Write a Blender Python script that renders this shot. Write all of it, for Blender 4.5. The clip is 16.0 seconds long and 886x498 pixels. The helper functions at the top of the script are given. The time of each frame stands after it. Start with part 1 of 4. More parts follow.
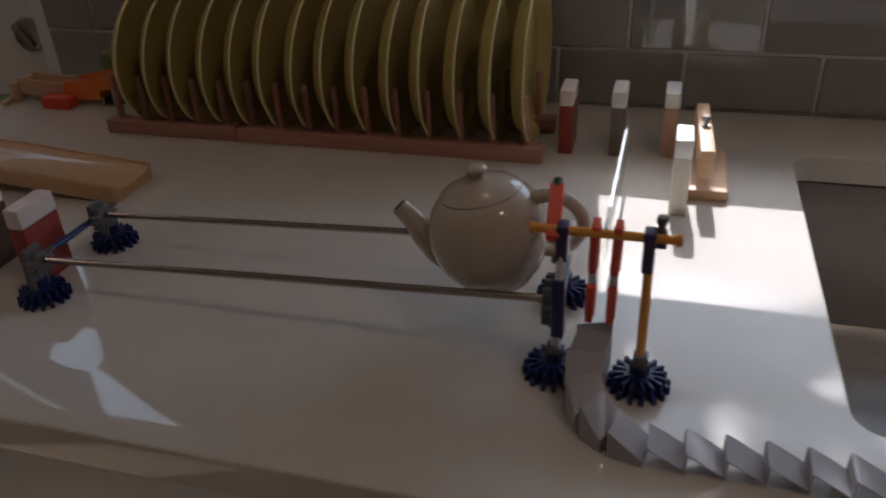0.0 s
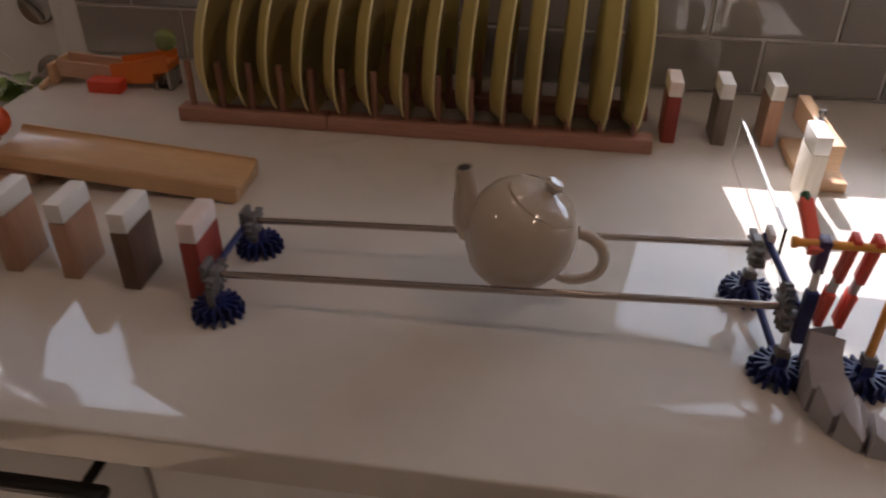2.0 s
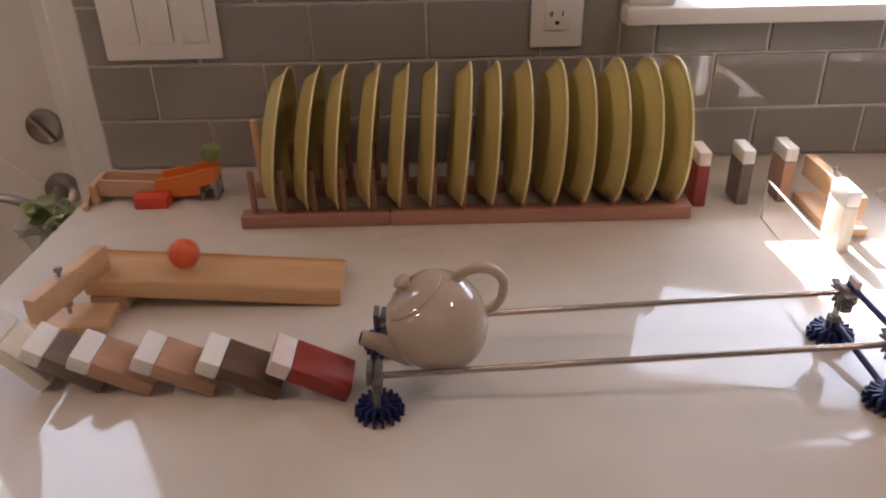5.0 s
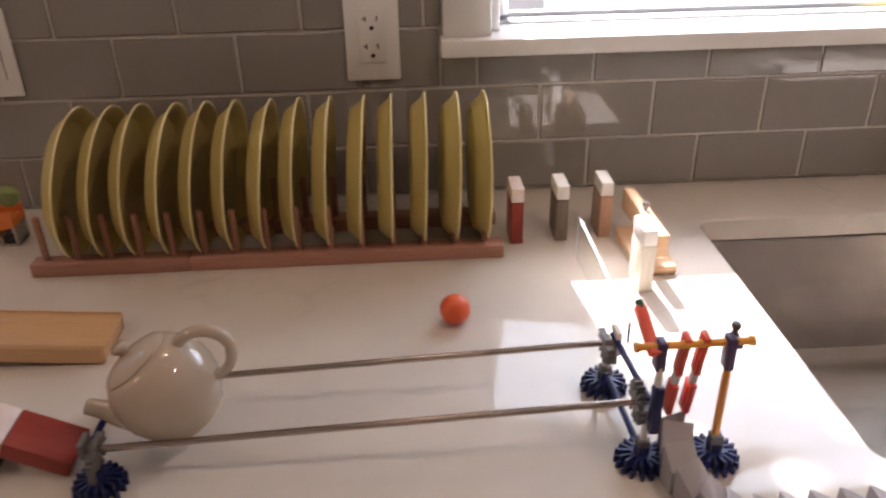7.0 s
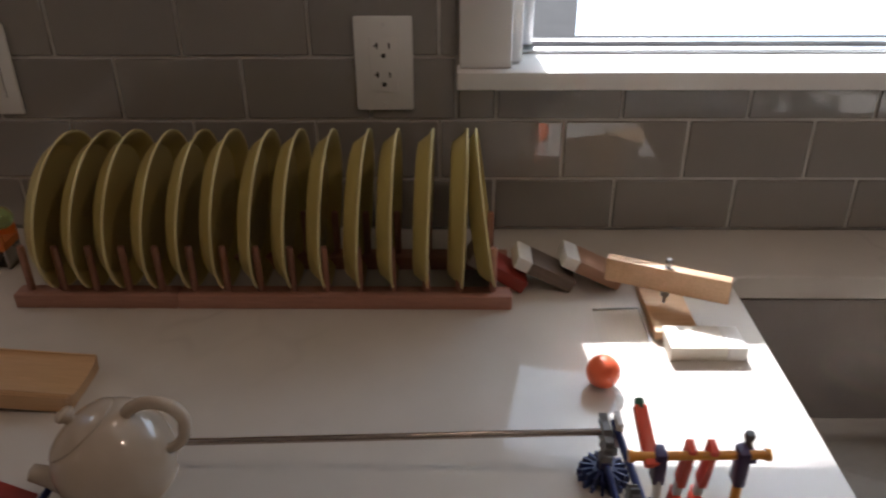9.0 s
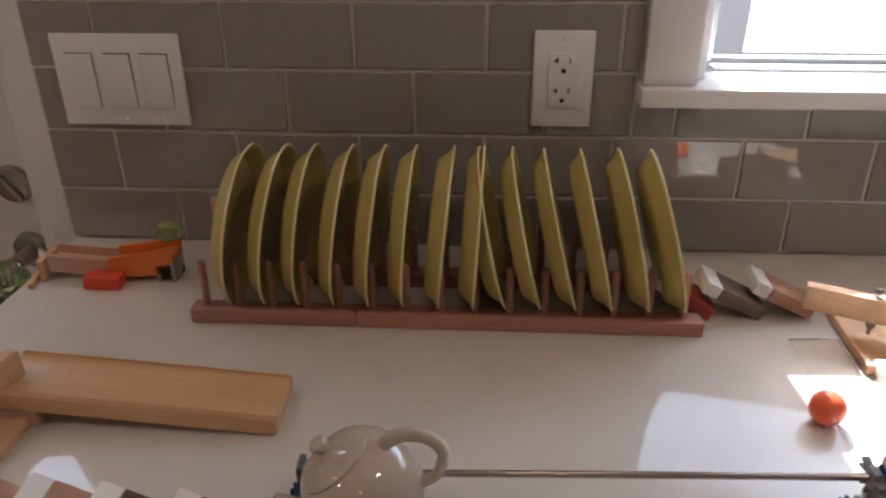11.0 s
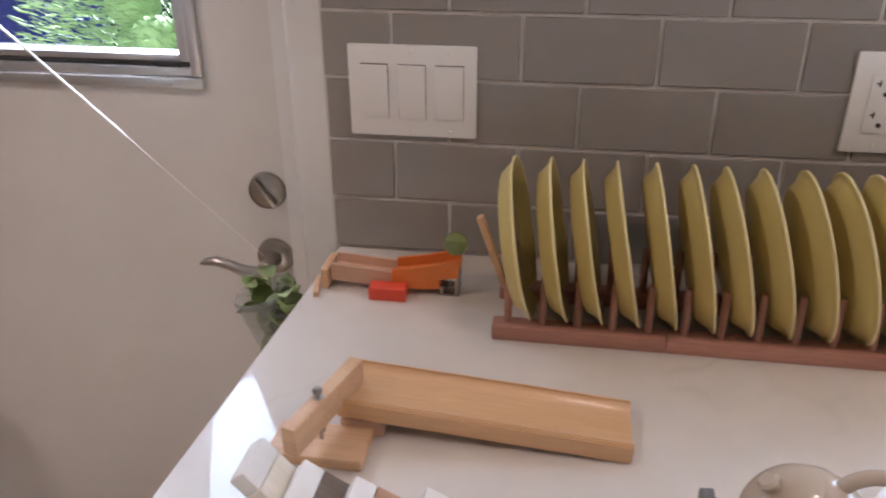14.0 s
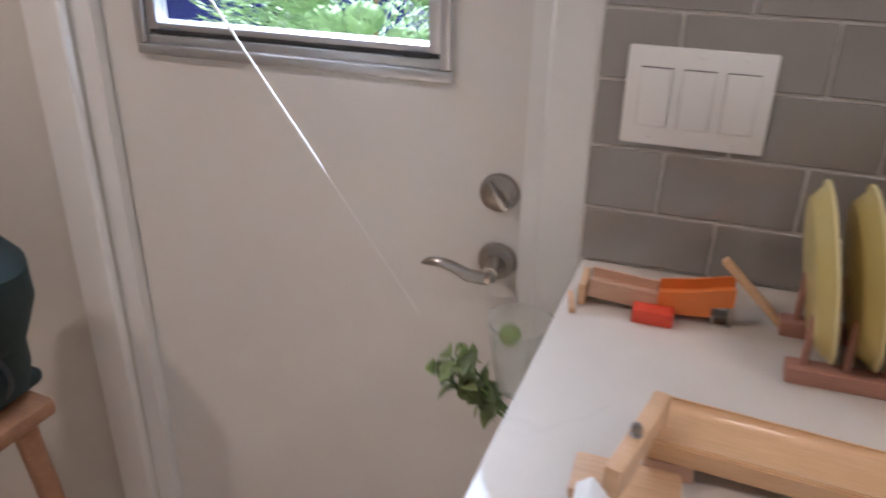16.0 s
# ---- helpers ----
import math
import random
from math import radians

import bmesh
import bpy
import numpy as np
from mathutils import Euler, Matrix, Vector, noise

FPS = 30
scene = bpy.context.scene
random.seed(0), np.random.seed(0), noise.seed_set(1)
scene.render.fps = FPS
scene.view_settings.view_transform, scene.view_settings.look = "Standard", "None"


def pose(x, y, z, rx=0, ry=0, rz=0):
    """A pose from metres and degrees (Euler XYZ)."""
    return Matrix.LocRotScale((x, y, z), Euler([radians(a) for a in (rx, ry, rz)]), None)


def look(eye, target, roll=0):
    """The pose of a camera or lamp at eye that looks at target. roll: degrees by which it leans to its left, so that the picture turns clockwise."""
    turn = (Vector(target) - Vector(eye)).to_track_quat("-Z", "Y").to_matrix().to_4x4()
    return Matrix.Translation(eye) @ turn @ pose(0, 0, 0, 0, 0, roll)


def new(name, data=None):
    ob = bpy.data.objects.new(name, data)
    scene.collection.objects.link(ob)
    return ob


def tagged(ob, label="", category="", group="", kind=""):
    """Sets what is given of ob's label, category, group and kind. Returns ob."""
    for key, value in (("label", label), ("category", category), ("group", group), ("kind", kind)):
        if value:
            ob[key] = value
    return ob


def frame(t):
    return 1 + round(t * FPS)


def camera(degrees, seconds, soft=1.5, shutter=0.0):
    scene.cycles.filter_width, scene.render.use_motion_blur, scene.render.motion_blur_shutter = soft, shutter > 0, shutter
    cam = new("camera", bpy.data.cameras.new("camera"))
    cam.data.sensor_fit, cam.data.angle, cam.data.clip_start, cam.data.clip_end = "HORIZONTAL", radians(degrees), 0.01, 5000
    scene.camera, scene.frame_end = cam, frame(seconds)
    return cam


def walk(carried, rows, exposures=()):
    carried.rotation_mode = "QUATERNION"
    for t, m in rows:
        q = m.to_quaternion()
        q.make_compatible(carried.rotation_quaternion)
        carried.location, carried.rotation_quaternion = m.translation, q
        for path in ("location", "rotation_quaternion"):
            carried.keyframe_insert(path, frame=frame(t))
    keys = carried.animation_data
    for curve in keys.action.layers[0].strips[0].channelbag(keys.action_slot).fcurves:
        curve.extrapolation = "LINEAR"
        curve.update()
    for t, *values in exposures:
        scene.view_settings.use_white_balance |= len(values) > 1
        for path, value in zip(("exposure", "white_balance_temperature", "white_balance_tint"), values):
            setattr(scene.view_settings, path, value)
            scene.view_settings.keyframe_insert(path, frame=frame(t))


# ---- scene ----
cam = camera(58.6, 16.0, soft=2.0, shutter=0.5)
PATH = [
    (0, (0.606, -0.993, 1.261), (0.096, 0.66, 0.256), -2.8),
    (0.5, (0.551, -0.979, 1.271), (0.081, 0.651, 0.213), -2.5),
    (1, (0.516, -0.979, 1.274), (0.105, 0.647, 0.184), -1.6),
    (1.5, (0.453, -0.994, 1.279), (0.122, 0.635, 0.167), -0.6),
    (2, (0.367, -1.022, 1.301), (0.121, 0.626, 0.194), 0.4),
    (2.5, (0.284, -1.047, 1.322), (0.123, 0.634, 0.25), -0.1),
    (3, (0.211, -1.063, 1.331), (0.124, 0.647, 0.298), 0.0),
    (3.5, (0.158, -1.071, 1.344), (0.122, 0.651, 0.327), -0.1),
    (6, (0.199, -1.073, 1.359), (0.222, 0.683, 0.402), -1.7),
    (6.5, (0.298, -1.053, 1.372), (0.339, 0.694, 0.399), -1.9),
    (7, (0.367, -1.028, 1.364), (0.45, 0.729, 0.413), -1.2),
    (7.5, (0.419, -1.002, 1.371), (0.51, 0.755, 0.42), -0.6),
    (8, (0.455, -0.978, 1.37), (0.541, 0.784, 0.427), -0.6),
    (8.5, (0.452, -0.957, 1.368), (0.511, 0.808, 0.43), -0.4),
    (9, (0.419, -0.943, 1.38), (0.382, 0.815, 0.428), -0.4),
    (11.5, (0.199, -0.918, 1.378), (0.056, 0.853, 0.46), -0.4),
    (12, (0.148, -0.92, 1.374), (-0.039, 0.853, 0.468), -0.4),
    (12.5, (0.111, -0.925, 1.377), (-0.094, 0.847, 0.473), -0.4),
    (13, (0.072, -0.928, 1.375), (-0.151, 0.846, 0.479), -0.3),
    (13.5, (0.029, -0.929, 1.374), (-0.214, 0.844, 0.481), 0.1),
    (14, (-0.013, -0.926, 1.37), (-0.302, 0.844, 0.483), -0.3),
    (14.5, (-0.05, -0.927, 1.365), (-0.376, 0.839, 0.484), -0.2),
    (15, (-0.087, -0.924, 1.364), (-0.461, 0.833, 0.484), 0.2),
    (15.5, (-0.131, -0.92, 1.361), (-0.563, 0.823, 0.481), 0.7),
    (16, (-0.206, -0.907, 1.352), (-0.745, 0.803, 0.467), 1.1),
]
EXPOSURES = [(0, 0.17, 6150, 15), (1.5, 0.57, 6650, 20), (2.0, 0.92, 6680, 22), (2.5, 1.22, 6640, 22), (3.5, 1.57, 6400, 22), (6, 1.97, 6880, 25), (7, 1.9, 6830, 23), (8, 1.35, 6580, 17), (9, 0.85, 6380, 15), (11.5, 1.9, 6330, 19), (12.5, 2.42, 6130, 19), (14, 2.58, 5730, 17), (16, 2.65, 5480, 14)]
walk(cam, [(t, look(eye, target, roll)) for t, eye, target, roll in PATH], EXPOSURES)

# ---- world, sun, large lights ----
SUN_DIR = Vector((0.105, -1.0, -0.955)).normalized()
world = bpy.data.worlds.new("world")
scene.world = world
world.use_nodes = True
sky = world.node_tree.nodes.new("ShaderNodeTexSky")
sky.sky_type = "NISHITA"
sky.sun_disc = False
sky.sun_elevation = math.asin(-SUN_DIR.z)
sky.sun_rotation = math.atan2(-SUN_DIR.x, -SUN_DIR.y)
world.node_tree.links.new(sky.outputs[0], world.node_tree.nodes["Background"].inputs[0])
world.node_tree.nodes["Background"].inputs[1].default_value = 0.032


def lamp(name, kind, m, energy, color, **more):
    data = bpy.data.lights.new(name, kind)
    data.energy, data.color = energy, color
    if "size" in more:
        data.shape, data.size, data.size_y = "RECTANGLE", more["size"][0], more["size"][1]
    if "angle" in more:
        data.angle = radians(more["angle"])
    if "disk" in more:
        data.shape, data.size = "DISK", more["disk"]
    ob = new(name, data)
    ob.matrix_world = m
    return ob


lamp("sun", "SUN", look((0, 3, 4), Vector((0, 3, 4)) + SUN_DIR), 5.0, (0.96, 0.97, 1.0), angle=0.35)
lamp("sky_window", "AREA", look((1.0, 0.15, 1.295), (1.0, -1.0, 1.26)), 1.45, (0.66, 0.82, 1.0), size=(0.84, 0.35))
lamp("sky_door", "AREA", look((-0.755, 0.55, 1.9), (-0.755, -0.6, 1.0)), 2.8, (0.7, 0.84, 1.0), size=(0.7, 0.8))
# First follows the rod shadows; the others are added fill, unseen overhead.
DOWNLIGHTS_AND_FILLS = ((0.28, -0.12, 0.33), (-1.5, -1.05, 1.95), (1.15, -0.95, 1.35), (0.3, -2.4, 0.4))
for lx, ly, watts in DOWNLIGHTS_AND_FILLS:
    lamp("downlight", "AREA", pose(lx, ly, 2.385), watts, (1.0, 0.76, 0.58), disk=0.17)

# ---- materials ----


def mat(name, color, rough=0.5, metal=0.0, vary=0.12, scale=30.0, bump=0.0, bump_scale=200.0, coat=0.0, stretch=(1, 1, 1), spec=0.5, each=0.0, color2=None, trans=0.0, sss=0.0):
    m = bpy.data.materials.new(name)
    m.use_nodes = True
    nt = m.node_tree
    b = nt.nodes["Principled BSDF"]
    b.inputs["Roughness"].default_value = rough
    b.inputs["Metallic"].default_value = metal
    b.inputs["Specular IOR Level"].default_value = spec
    b.inputs["Coat Weight"].default_value = coat
    b.inputs["Coat Roughness"].default_value = 0.05
    b.inputs["Transmission Weight"].default_value = trans
    if sss:
        b.inputs["Subsurface Weight"].default_value = sss
        b.inputs["Subsurface Scale"].default_value = 0.01
    tc = nt.nodes.new("ShaderNodeTexCoord")
    mp = nt.nodes.new("ShaderNodeMapping")
    mp.inputs["Scale"].default_value = stretch
    nt.links.new(tc.outputs["Object"], mp.inputs[0])
    n1 = nt.nodes.new("ShaderNodeTexNoise")
    n1.inputs["Scale"].default_value = scale
    n1.inputs["Detail"].default_value = 6
    n2 = nt.nodes.new("ShaderNodeTexNoise")
    n2.inputs["Scale"].default_value = scale * 0.13
    n2.inputs["Detail"].default_value = 3
    nt.links.new(mp.outputs[0], n1.inputs[0])
    nt.links.new(mp.outputs[0], n2.inputs[0])
    add = nt.nodes.new("ShaderNodeMath")
    add.operation = "ADD"
    nt.links.new(n1.outputs[0], add.inputs[0])
    nt.links.new(n2.outputs[0], add.inputs[1])
    ramp = nt.nodes.new("ShaderNodeMapRange")
    ramp.inputs["From Min"].default_value, ramp.inputs["From Max"].default_value = 0.65, 1.35
    nt.links.new(add.outputs[0], ramp.inputs[0])
    mix = nt.nodes.new("ShaderNodeMix")
    mix.data_type = "RGBA"
    c = Vector(color)
    lo = c * (1 - vary) if color2 is None else Vector(color2)
    hi = c * (1 + vary * 0.6)
    mix.inputs["A"].default_value = (*lo, 1)
    mix.inputs["B"].default_value = (*hi, 1)
    nt.links.new(ramp.outputs[0], mix.inputs["Factor"])
    out = mix.outputs["Result"]
    if each:
        info = nt.nodes.new("ShaderNodeObjectInfo")
        hsv = nt.nodes.new("ShaderNodeHueSaturation")
        mr = nt.nodes.new("ShaderNodeMapRange")
        mr.inputs["To Min"].default_value, mr.inputs["To Max"].default_value = 1 - each, 1 + each
        nt.links.new(info.outputs["Random"], mr.inputs[0])
        nt.links.new(mr.outputs[0], hsv.inputs["Value"])
        nt.links.new(out, hsv.inputs["Color"])
        out = hsv.outputs[0]
    nt.links.new(out, b.inputs["Base Color"])
    rr = nt.nodes.new("ShaderNodeMapRange")
    rr.inputs["To Min"].default_value, rr.inputs["To Max"].default_value = rough * 0.85, min(1, rough * 1.15)
    nt.links.new(n2.outputs[0], rr.inputs[0])
    nt.links.new(rr.outputs[0], b.inputs["Roughness"])
    if bump:
        nb = nt.nodes.new("ShaderNodeTexNoise")
        nb.inputs["Scale"].default_value = bump_scale
        nb.inputs["Detail"].default_value = 4
        nt.links.new(mp.outputs[0], nb.inputs[0])
        bp = nt.nodes.new("ShaderNodeBump")
        bp.inputs["Strength"].default_value = bump
        bp.inputs["Distance"].default_value = 0.002
        nt.links.new(nb.outputs[0], bp.inputs["Height"])
        nt.links.new(bp.outputs[0], b.inputs["Normal"])
    return m


def wood(name, light, dark, rough=0.45, coat=0.0, grain=(3, 40, 40), each=0.0):
    m = mat(name, light, rough, color2=dark, scale=9.0, stretch=grain, bump=0.15, bump_scale=25.0, coat=coat, each=each)
    return m


def glass(name, color=(1, 1, 1), rough=0.0, ior=1.45):
    m = bpy.data.materials.new(name)
    m.use_nodes = True
    b = m.node_tree.nodes["Principled BSDF"]
    b.inputs["Base Color"].default_value = (*color, 1)
    b.inputs["Roughness"].default_value = rough
    b.inputs["Transmission Weight"].default_value = 1.0
    b.inputs["IOR"].default_value = ior
    return m


QUARTZ = mat("polished_quartz", (0.67, 0.62, 0.55), 0.05, vary=0.07, scale=14, spec=0.45)
vt = QUARTZ.node_tree
vm = vt.nodes["Mapping"]
vein = vt.nodes.new("ShaderNodeTexNoise")
vein.inputs["Scale"].default_value, vein.inputs["Detail"].default_value, vein.inputs["Distortion"].default_value = 3.2, 3, 0.2
vt.links.new(vm.outputs[0], vein.inputs[0])
off = vt.nodes.new("ShaderNodeMath")
off.operation = "SUBTRACT"
off.inputs[1].default_value = 0.5
vt.links.new(vein.outputs[0], off.inputs[0])
mag = vt.nodes.new("ShaderNodeMath")
mag.operation = "ABSOLUTE"
vt.links.new(off.outputs[0], mag.inputs[0])
vr = vt.nodes.new("ShaderNodeMapRange")
vr.inputs["From Max"].default_value, vr.inputs["To Min"].default_value, vr.inputs["To Max"].default_value = 0.009, 0.2, 0.0
vt.links.new(mag.outputs[0], vr.inputs[0])
patchy = vt.nodes.new("ShaderNodeTexNoise")
patchy.inputs["Scale"].default_value = 6.0
vt.links.new(vm.outputs[0], patchy.inputs[0])
pr = vt.nodes.new("ShaderNodeMapRange")
pr.inputs["From Min"].default_value, pr.inputs["From Max"].default_value = 0.56, 0.72
vt.links.new(patchy.outputs[0], pr.inputs[0])
vf = vt.nodes.new("ShaderNodeMath")
vf.operation = "MULTIPLY"
vt.links.new(vr.outputs[0], vf.inputs[0])
vt.links.new(pr.outputs[0], vf.inputs[1])
vmix = vt.nodes.new("ShaderNodeMix")
vmix.data_type = "RGBA"
vmix.inputs["B"].default_value = (0.36, 0.31, 0.27, 1)
vt.links.new(vf.outputs[0], vmix.inputs["Factor"])
vt.links.new(vt.nodes["Principled BSDF"].inputs["Base Color"].links[0].from_socket, vmix.inputs["A"])
vt.links.new(vmix.outputs["Result"], vt.nodes["Principled BSDF"].inputs["Base Color"])
TILE = mat("grey_glazed_tile", (0.295, 0.274, 0.25), 0.035, vary=0.05, scale=18, each=0.05, bump=0.012, bump_scale=20, spec=0.75)
GROUT = mat("pale_grout", (0.62, 0.59, 0.55), 0.85, scale=120, bump=0.3)
PAINT = mat("white_door_paint", (0.72, 0.70, 0.66), 0.42, vary=0.03, scale=6, bump=0.05, bump_scale=60)
TRIM = mat("white_trim_paint", (0.80, 0.79, 0.76), 0.35, vary=0.03, scale=8)
WALLPAINT = mat("cream_wall_paint", (0.66, 0.63, 0.57), 0.7, vary=0.04, scale=8, bump=0.08, bump_scale=180)
PLASTIC_W = mat("white_plastic", (0.82, 0.81, 0.78), 0.32, vary=0.02)
# Near-black that paints in the shade of recesses; also the car's windows.
SLOT = mat("recess_shade_and_car_glass", (0.03, 0.025, 0.02), 0.6)
ALU = mat("aluminium_frame", (0.55, 0.56, 0.57), 0.38, 0.85, vary=0.08, scale=20)
RUBBER = mat("black_rubber", (0.025, 0.025, 0.025), 0.6)
STEEL = mat("brushed_steel", (0.48, 0.435, 0.395), 0.24, 1.0, vary=0.12, scale=40, stretch=(1, 12, 12), bump=0.05)
NICKEL = mat("satin_nickel", (0.42, 0.40, 0.37), 0.28, 1.0, vary=0.08, scale=40)
ROD = mat("steel_rod", (0.44, 0.37, 0.33), 0.2, 1.0, vary=0.08, scale=60)
CEDAR = wood("cedar_rack", (0.44, 0.225, 0.16), (0.34, 0.165, 0.115), 0.6, grain=(4, 40, 40), each=0.1)
BEECH = wood("beech", (0.65, 0.41, 0.21), (0.60, 0.365, 0.185), 0.3, coat=0.4)
BEECH_PALE = wood("pale_beech", (0.66, 0.43, 0.25), (0.57, 0.35, 0.19), 0.5)
BEECH_PINK = wood("pinkish_beech", (0.60, 0.39, 0.27), (0.52, 0.32, 0.21), 0.5)
PLATE = mat("yellow_plastic", (0.57, 0.455, 0.155), 0.33, vary=0.06, scale=12, sss=0.0)
# Paler yellow stands in for light scattering through the thin plate edge.
LIT_RIM = mat("edge_lit_plate_rim", (0.80, 0.70, 0.36), 0.35, vary=0.05, scale=12)
POT = mat("cream_glaze", (0.52, 0.43, 0.335), 0.09, vary=0.05, scale=25, coat=0.5)
FOOT = mat("unglazed_foot_ring", (0.62, 0.54, 0.44), 0.5, vary=0.08)
CAP = mat("white_cap_paint", (0.83, 0.80, 0.74), 0.45, vary=0.05, scale=60, bump=0.1)
CAP_STAIN = mat("red_smudged_cap_paint", (0.83, 0.79, 0.73), 0.45, scale=55, bump=0.1, color2=(0.74, 0.52, 0.46))
RED_W = wood("red_stained_wood", (0.33, 0.045, 0.03), (0.24, 0.03, 0.02), 0.4, grain=(40, 40, 4))
BROWN_W = wood("walnut_wood", (0.15, 0.085, 0.055), (0.09, 0.05, 0.033), 0.45, grain=(40, 40, 4))
TAN_W = wood("tan_wood", (0.49, 0.29, 0.19), (0.41, 0.23, 0.14), 0.5, grain=(40, 40, 4))
GREY_W = wood("grey_stained_wood", (0.20, 0.155, 0.12), (0.14, 0.105, 0.08), 0.5, grain=(40, 40, 4))
CREAM_W = wood("bleached_wood", (0.80, 0.74, 0.63), (0.72, 0.65, 0.53), 0.45, grain=(40, 40, 4))
BALL = mat("orange_red_ball", (0.80, 0.125, 0.04), 0.38, vary=0.06, coat=0.2)
ORANGE_W = mat("orange_plastic", (0.72, 0.20, 0.035), 0.45, vary=0.08, scale=30)
RED_BLOCK = mat("red_block", (0.68, 0.07, 0.03), 0.45, vary=0.06)
K_BLUE = mat("blue_rod_plastic", (0.014, 0.024, 0.12), 0.35, vary=0.1)
K_NAVY = mat("navy_connector_plastic", (0.012, 0.018, 0.10), 0.35, vary=0.1)
K_GREY = mat("grey_connector_plastic", (0.15, 0.145, 0.14), 0.4, vary=0.1)
K_PURPLE = mat("purple_connector_plastic", (0.06, 0.035, 0.10), 0.35, vary=0.1)
K_WHITE = mat("white_rod_plastic", (0.72, 0.68, 0.64), 0.4, vary=0.05)
K_ORANGE = mat("orange_rod_plastic", (0.82, 0.35, 0.05), 0.35, vary=0.06)
K_RED = mat("red_clip_plastic", (0.82, 0.10, 0.05), 0.35, vary=0.06)
K_GREEN = mat("dark_green_plastic", (0.02, 0.09, 0.04), 0.4, vary=0.1)
PAPER = mat("grey_card", (0.42, 0.40, 0.41), 0.6, vary=0.05, scale=20)
LEAF = mat("green_leaf", (0.45, 0.54, 0.26), 0.5, vary=0.35, scale=40, each=0.25)
STEM = mat("green_stem", (0.16, 0.26, 0.08), 0.5)
CORD = mat("white_cord", (0.9, 0.9, 0.9), 0.35, vary=0.02)
BAG = mat("dark_green_cloth", (0.007, 0.02, 0.018), 0.75, vary=0.25, scale=90, bump=0.4, bump_scale=500)
STOOL_W = wood("oiled_stool_wood", (0.33, 0.17, 0.085), (0.24, 0.11, 0.055), 0.45, grain=(4, 40, 40))
FLOOR_W = wood("pale_bounce_floor", (0.46, 0.35, 0.25), (0.38, 0.28, 0.19), 0.45, grain=(2, 20, 20), each=0.12)
DARK = mat("black_handle", (0.015, 0.014, 0.013), 0.3, 0.4)
YELLOW = mat("yellow_petal", (0.8, 0.55, 0.02), 0.5)
CONIFER = mat("conifer_green", (0.30, 0.44, 0.19), 0.6, vary=0.35, scale=30, spec=0.15)
CAR_BLUE = mat("blue_car_paint", (0.02, 0.03, 0.22), 0.15, 0.2, coat=1.0)
TYRE = mat("tyre_rubber", (0.02, 0.02, 0.02), 0.8)
ASPHALT = mat("asphalt", (0.06, 0.06, 0.06), 0.9, scale=60, vary=0.3, bump=0.4)
GLASS = glass("clear_glass")
PANE = glass("window_pane", (0.97, 0.99, 0.98), 0.0, 1.1)
ACRYLIC = glass("clear_acrylic", (0.98, 0.99, 0.985), 0.0, 1.08)
# White colour imitates sunlight caught in the clear sheet's edge.
SUNLIT_EDGE = mat("sunlit_acrylic_edge", (0.85, 0.87, 0.86), 0.25, vary=0.05, trans=0.35)
MARBLE = mat("green_marble_glass", (0.46, 0.60, 0.24), 0.04, vary=0.1, scale=60, trans=0.85)
CUP_PLASTIC = mat("cup_plastic", (0.86, 0.88, 0.86), 0.1, vary=0.03, trans=0.86)
CUP_PLASTIC.node_tree.nodes["Principled BSDF"].inputs["IOR"].default_value = 1.12

# ---- mesh helpers ----


def box(bm, x0, x1, y0, y1, z0, z1, bevel=0.0, seg=2, m=None):
    b = bmesh.new()
    bmesh.ops.create_cube(b, size=1.0)
    for v in b.verts:
        v.co = Vector((x0 + (v.co.x + 0.5) * (x1 - x0), y0 + (v.co.y + 0.5) * (y1 - y0), z0 + (v.co.z + 0.5) * (z1 - z0)))
    if bevel:
        bmesh.ops.bevel(b, geom=b.edges[:], offset=bevel, segments=seg, affect="EDGES", profile=0.5)
    if m is not None:
        b.transform(m)
    merge(bm, b)
    return bm


def merge(bm, b):
    me = bpy.data.meshes.new("tmp")
    b.to_mesh(me)
    b.free()
    bm.from_mesh(me)
    bpy.data.meshes.remove(me)


def tube(bm, pts, radii, seg=12, caps=True, flat=1.0):
    """A round tube through pts; flat squeezes it along its second axis."""
    pts = [Vector(p) for p in pts]
    if not hasattr(radii, "__len__"):
        radii = [radii] * len(pts)
    rings = []
    side = None
    for i, p in enumerate(pts):
        d = (pts[min(i + 1, len(pts) - 1)] - pts[max(i - 1, 0)]).normalized()
        if side is None:
            side = d.orthogonal().normalized()
        side = (side - d * side.dot(d)).normalized()
        up = d.cross(side)
        rings.append([bm.verts.new(p + radii[i] * (math.cos(a) * side + flat * math.sin(a) * up)) for a in (2 * math.pi * k / seg for k in range(seg))])
    for a, b in zip(rings, rings[1:]):
        for k in range(seg):
            bm.faces.new((a[k], a[(k + 1) % seg], b[(k + 1) % seg], b[k]))
    if caps:
        bm.faces.new(rings[0][::-1])
        bm.faces.new(rings[-1])
    return bm


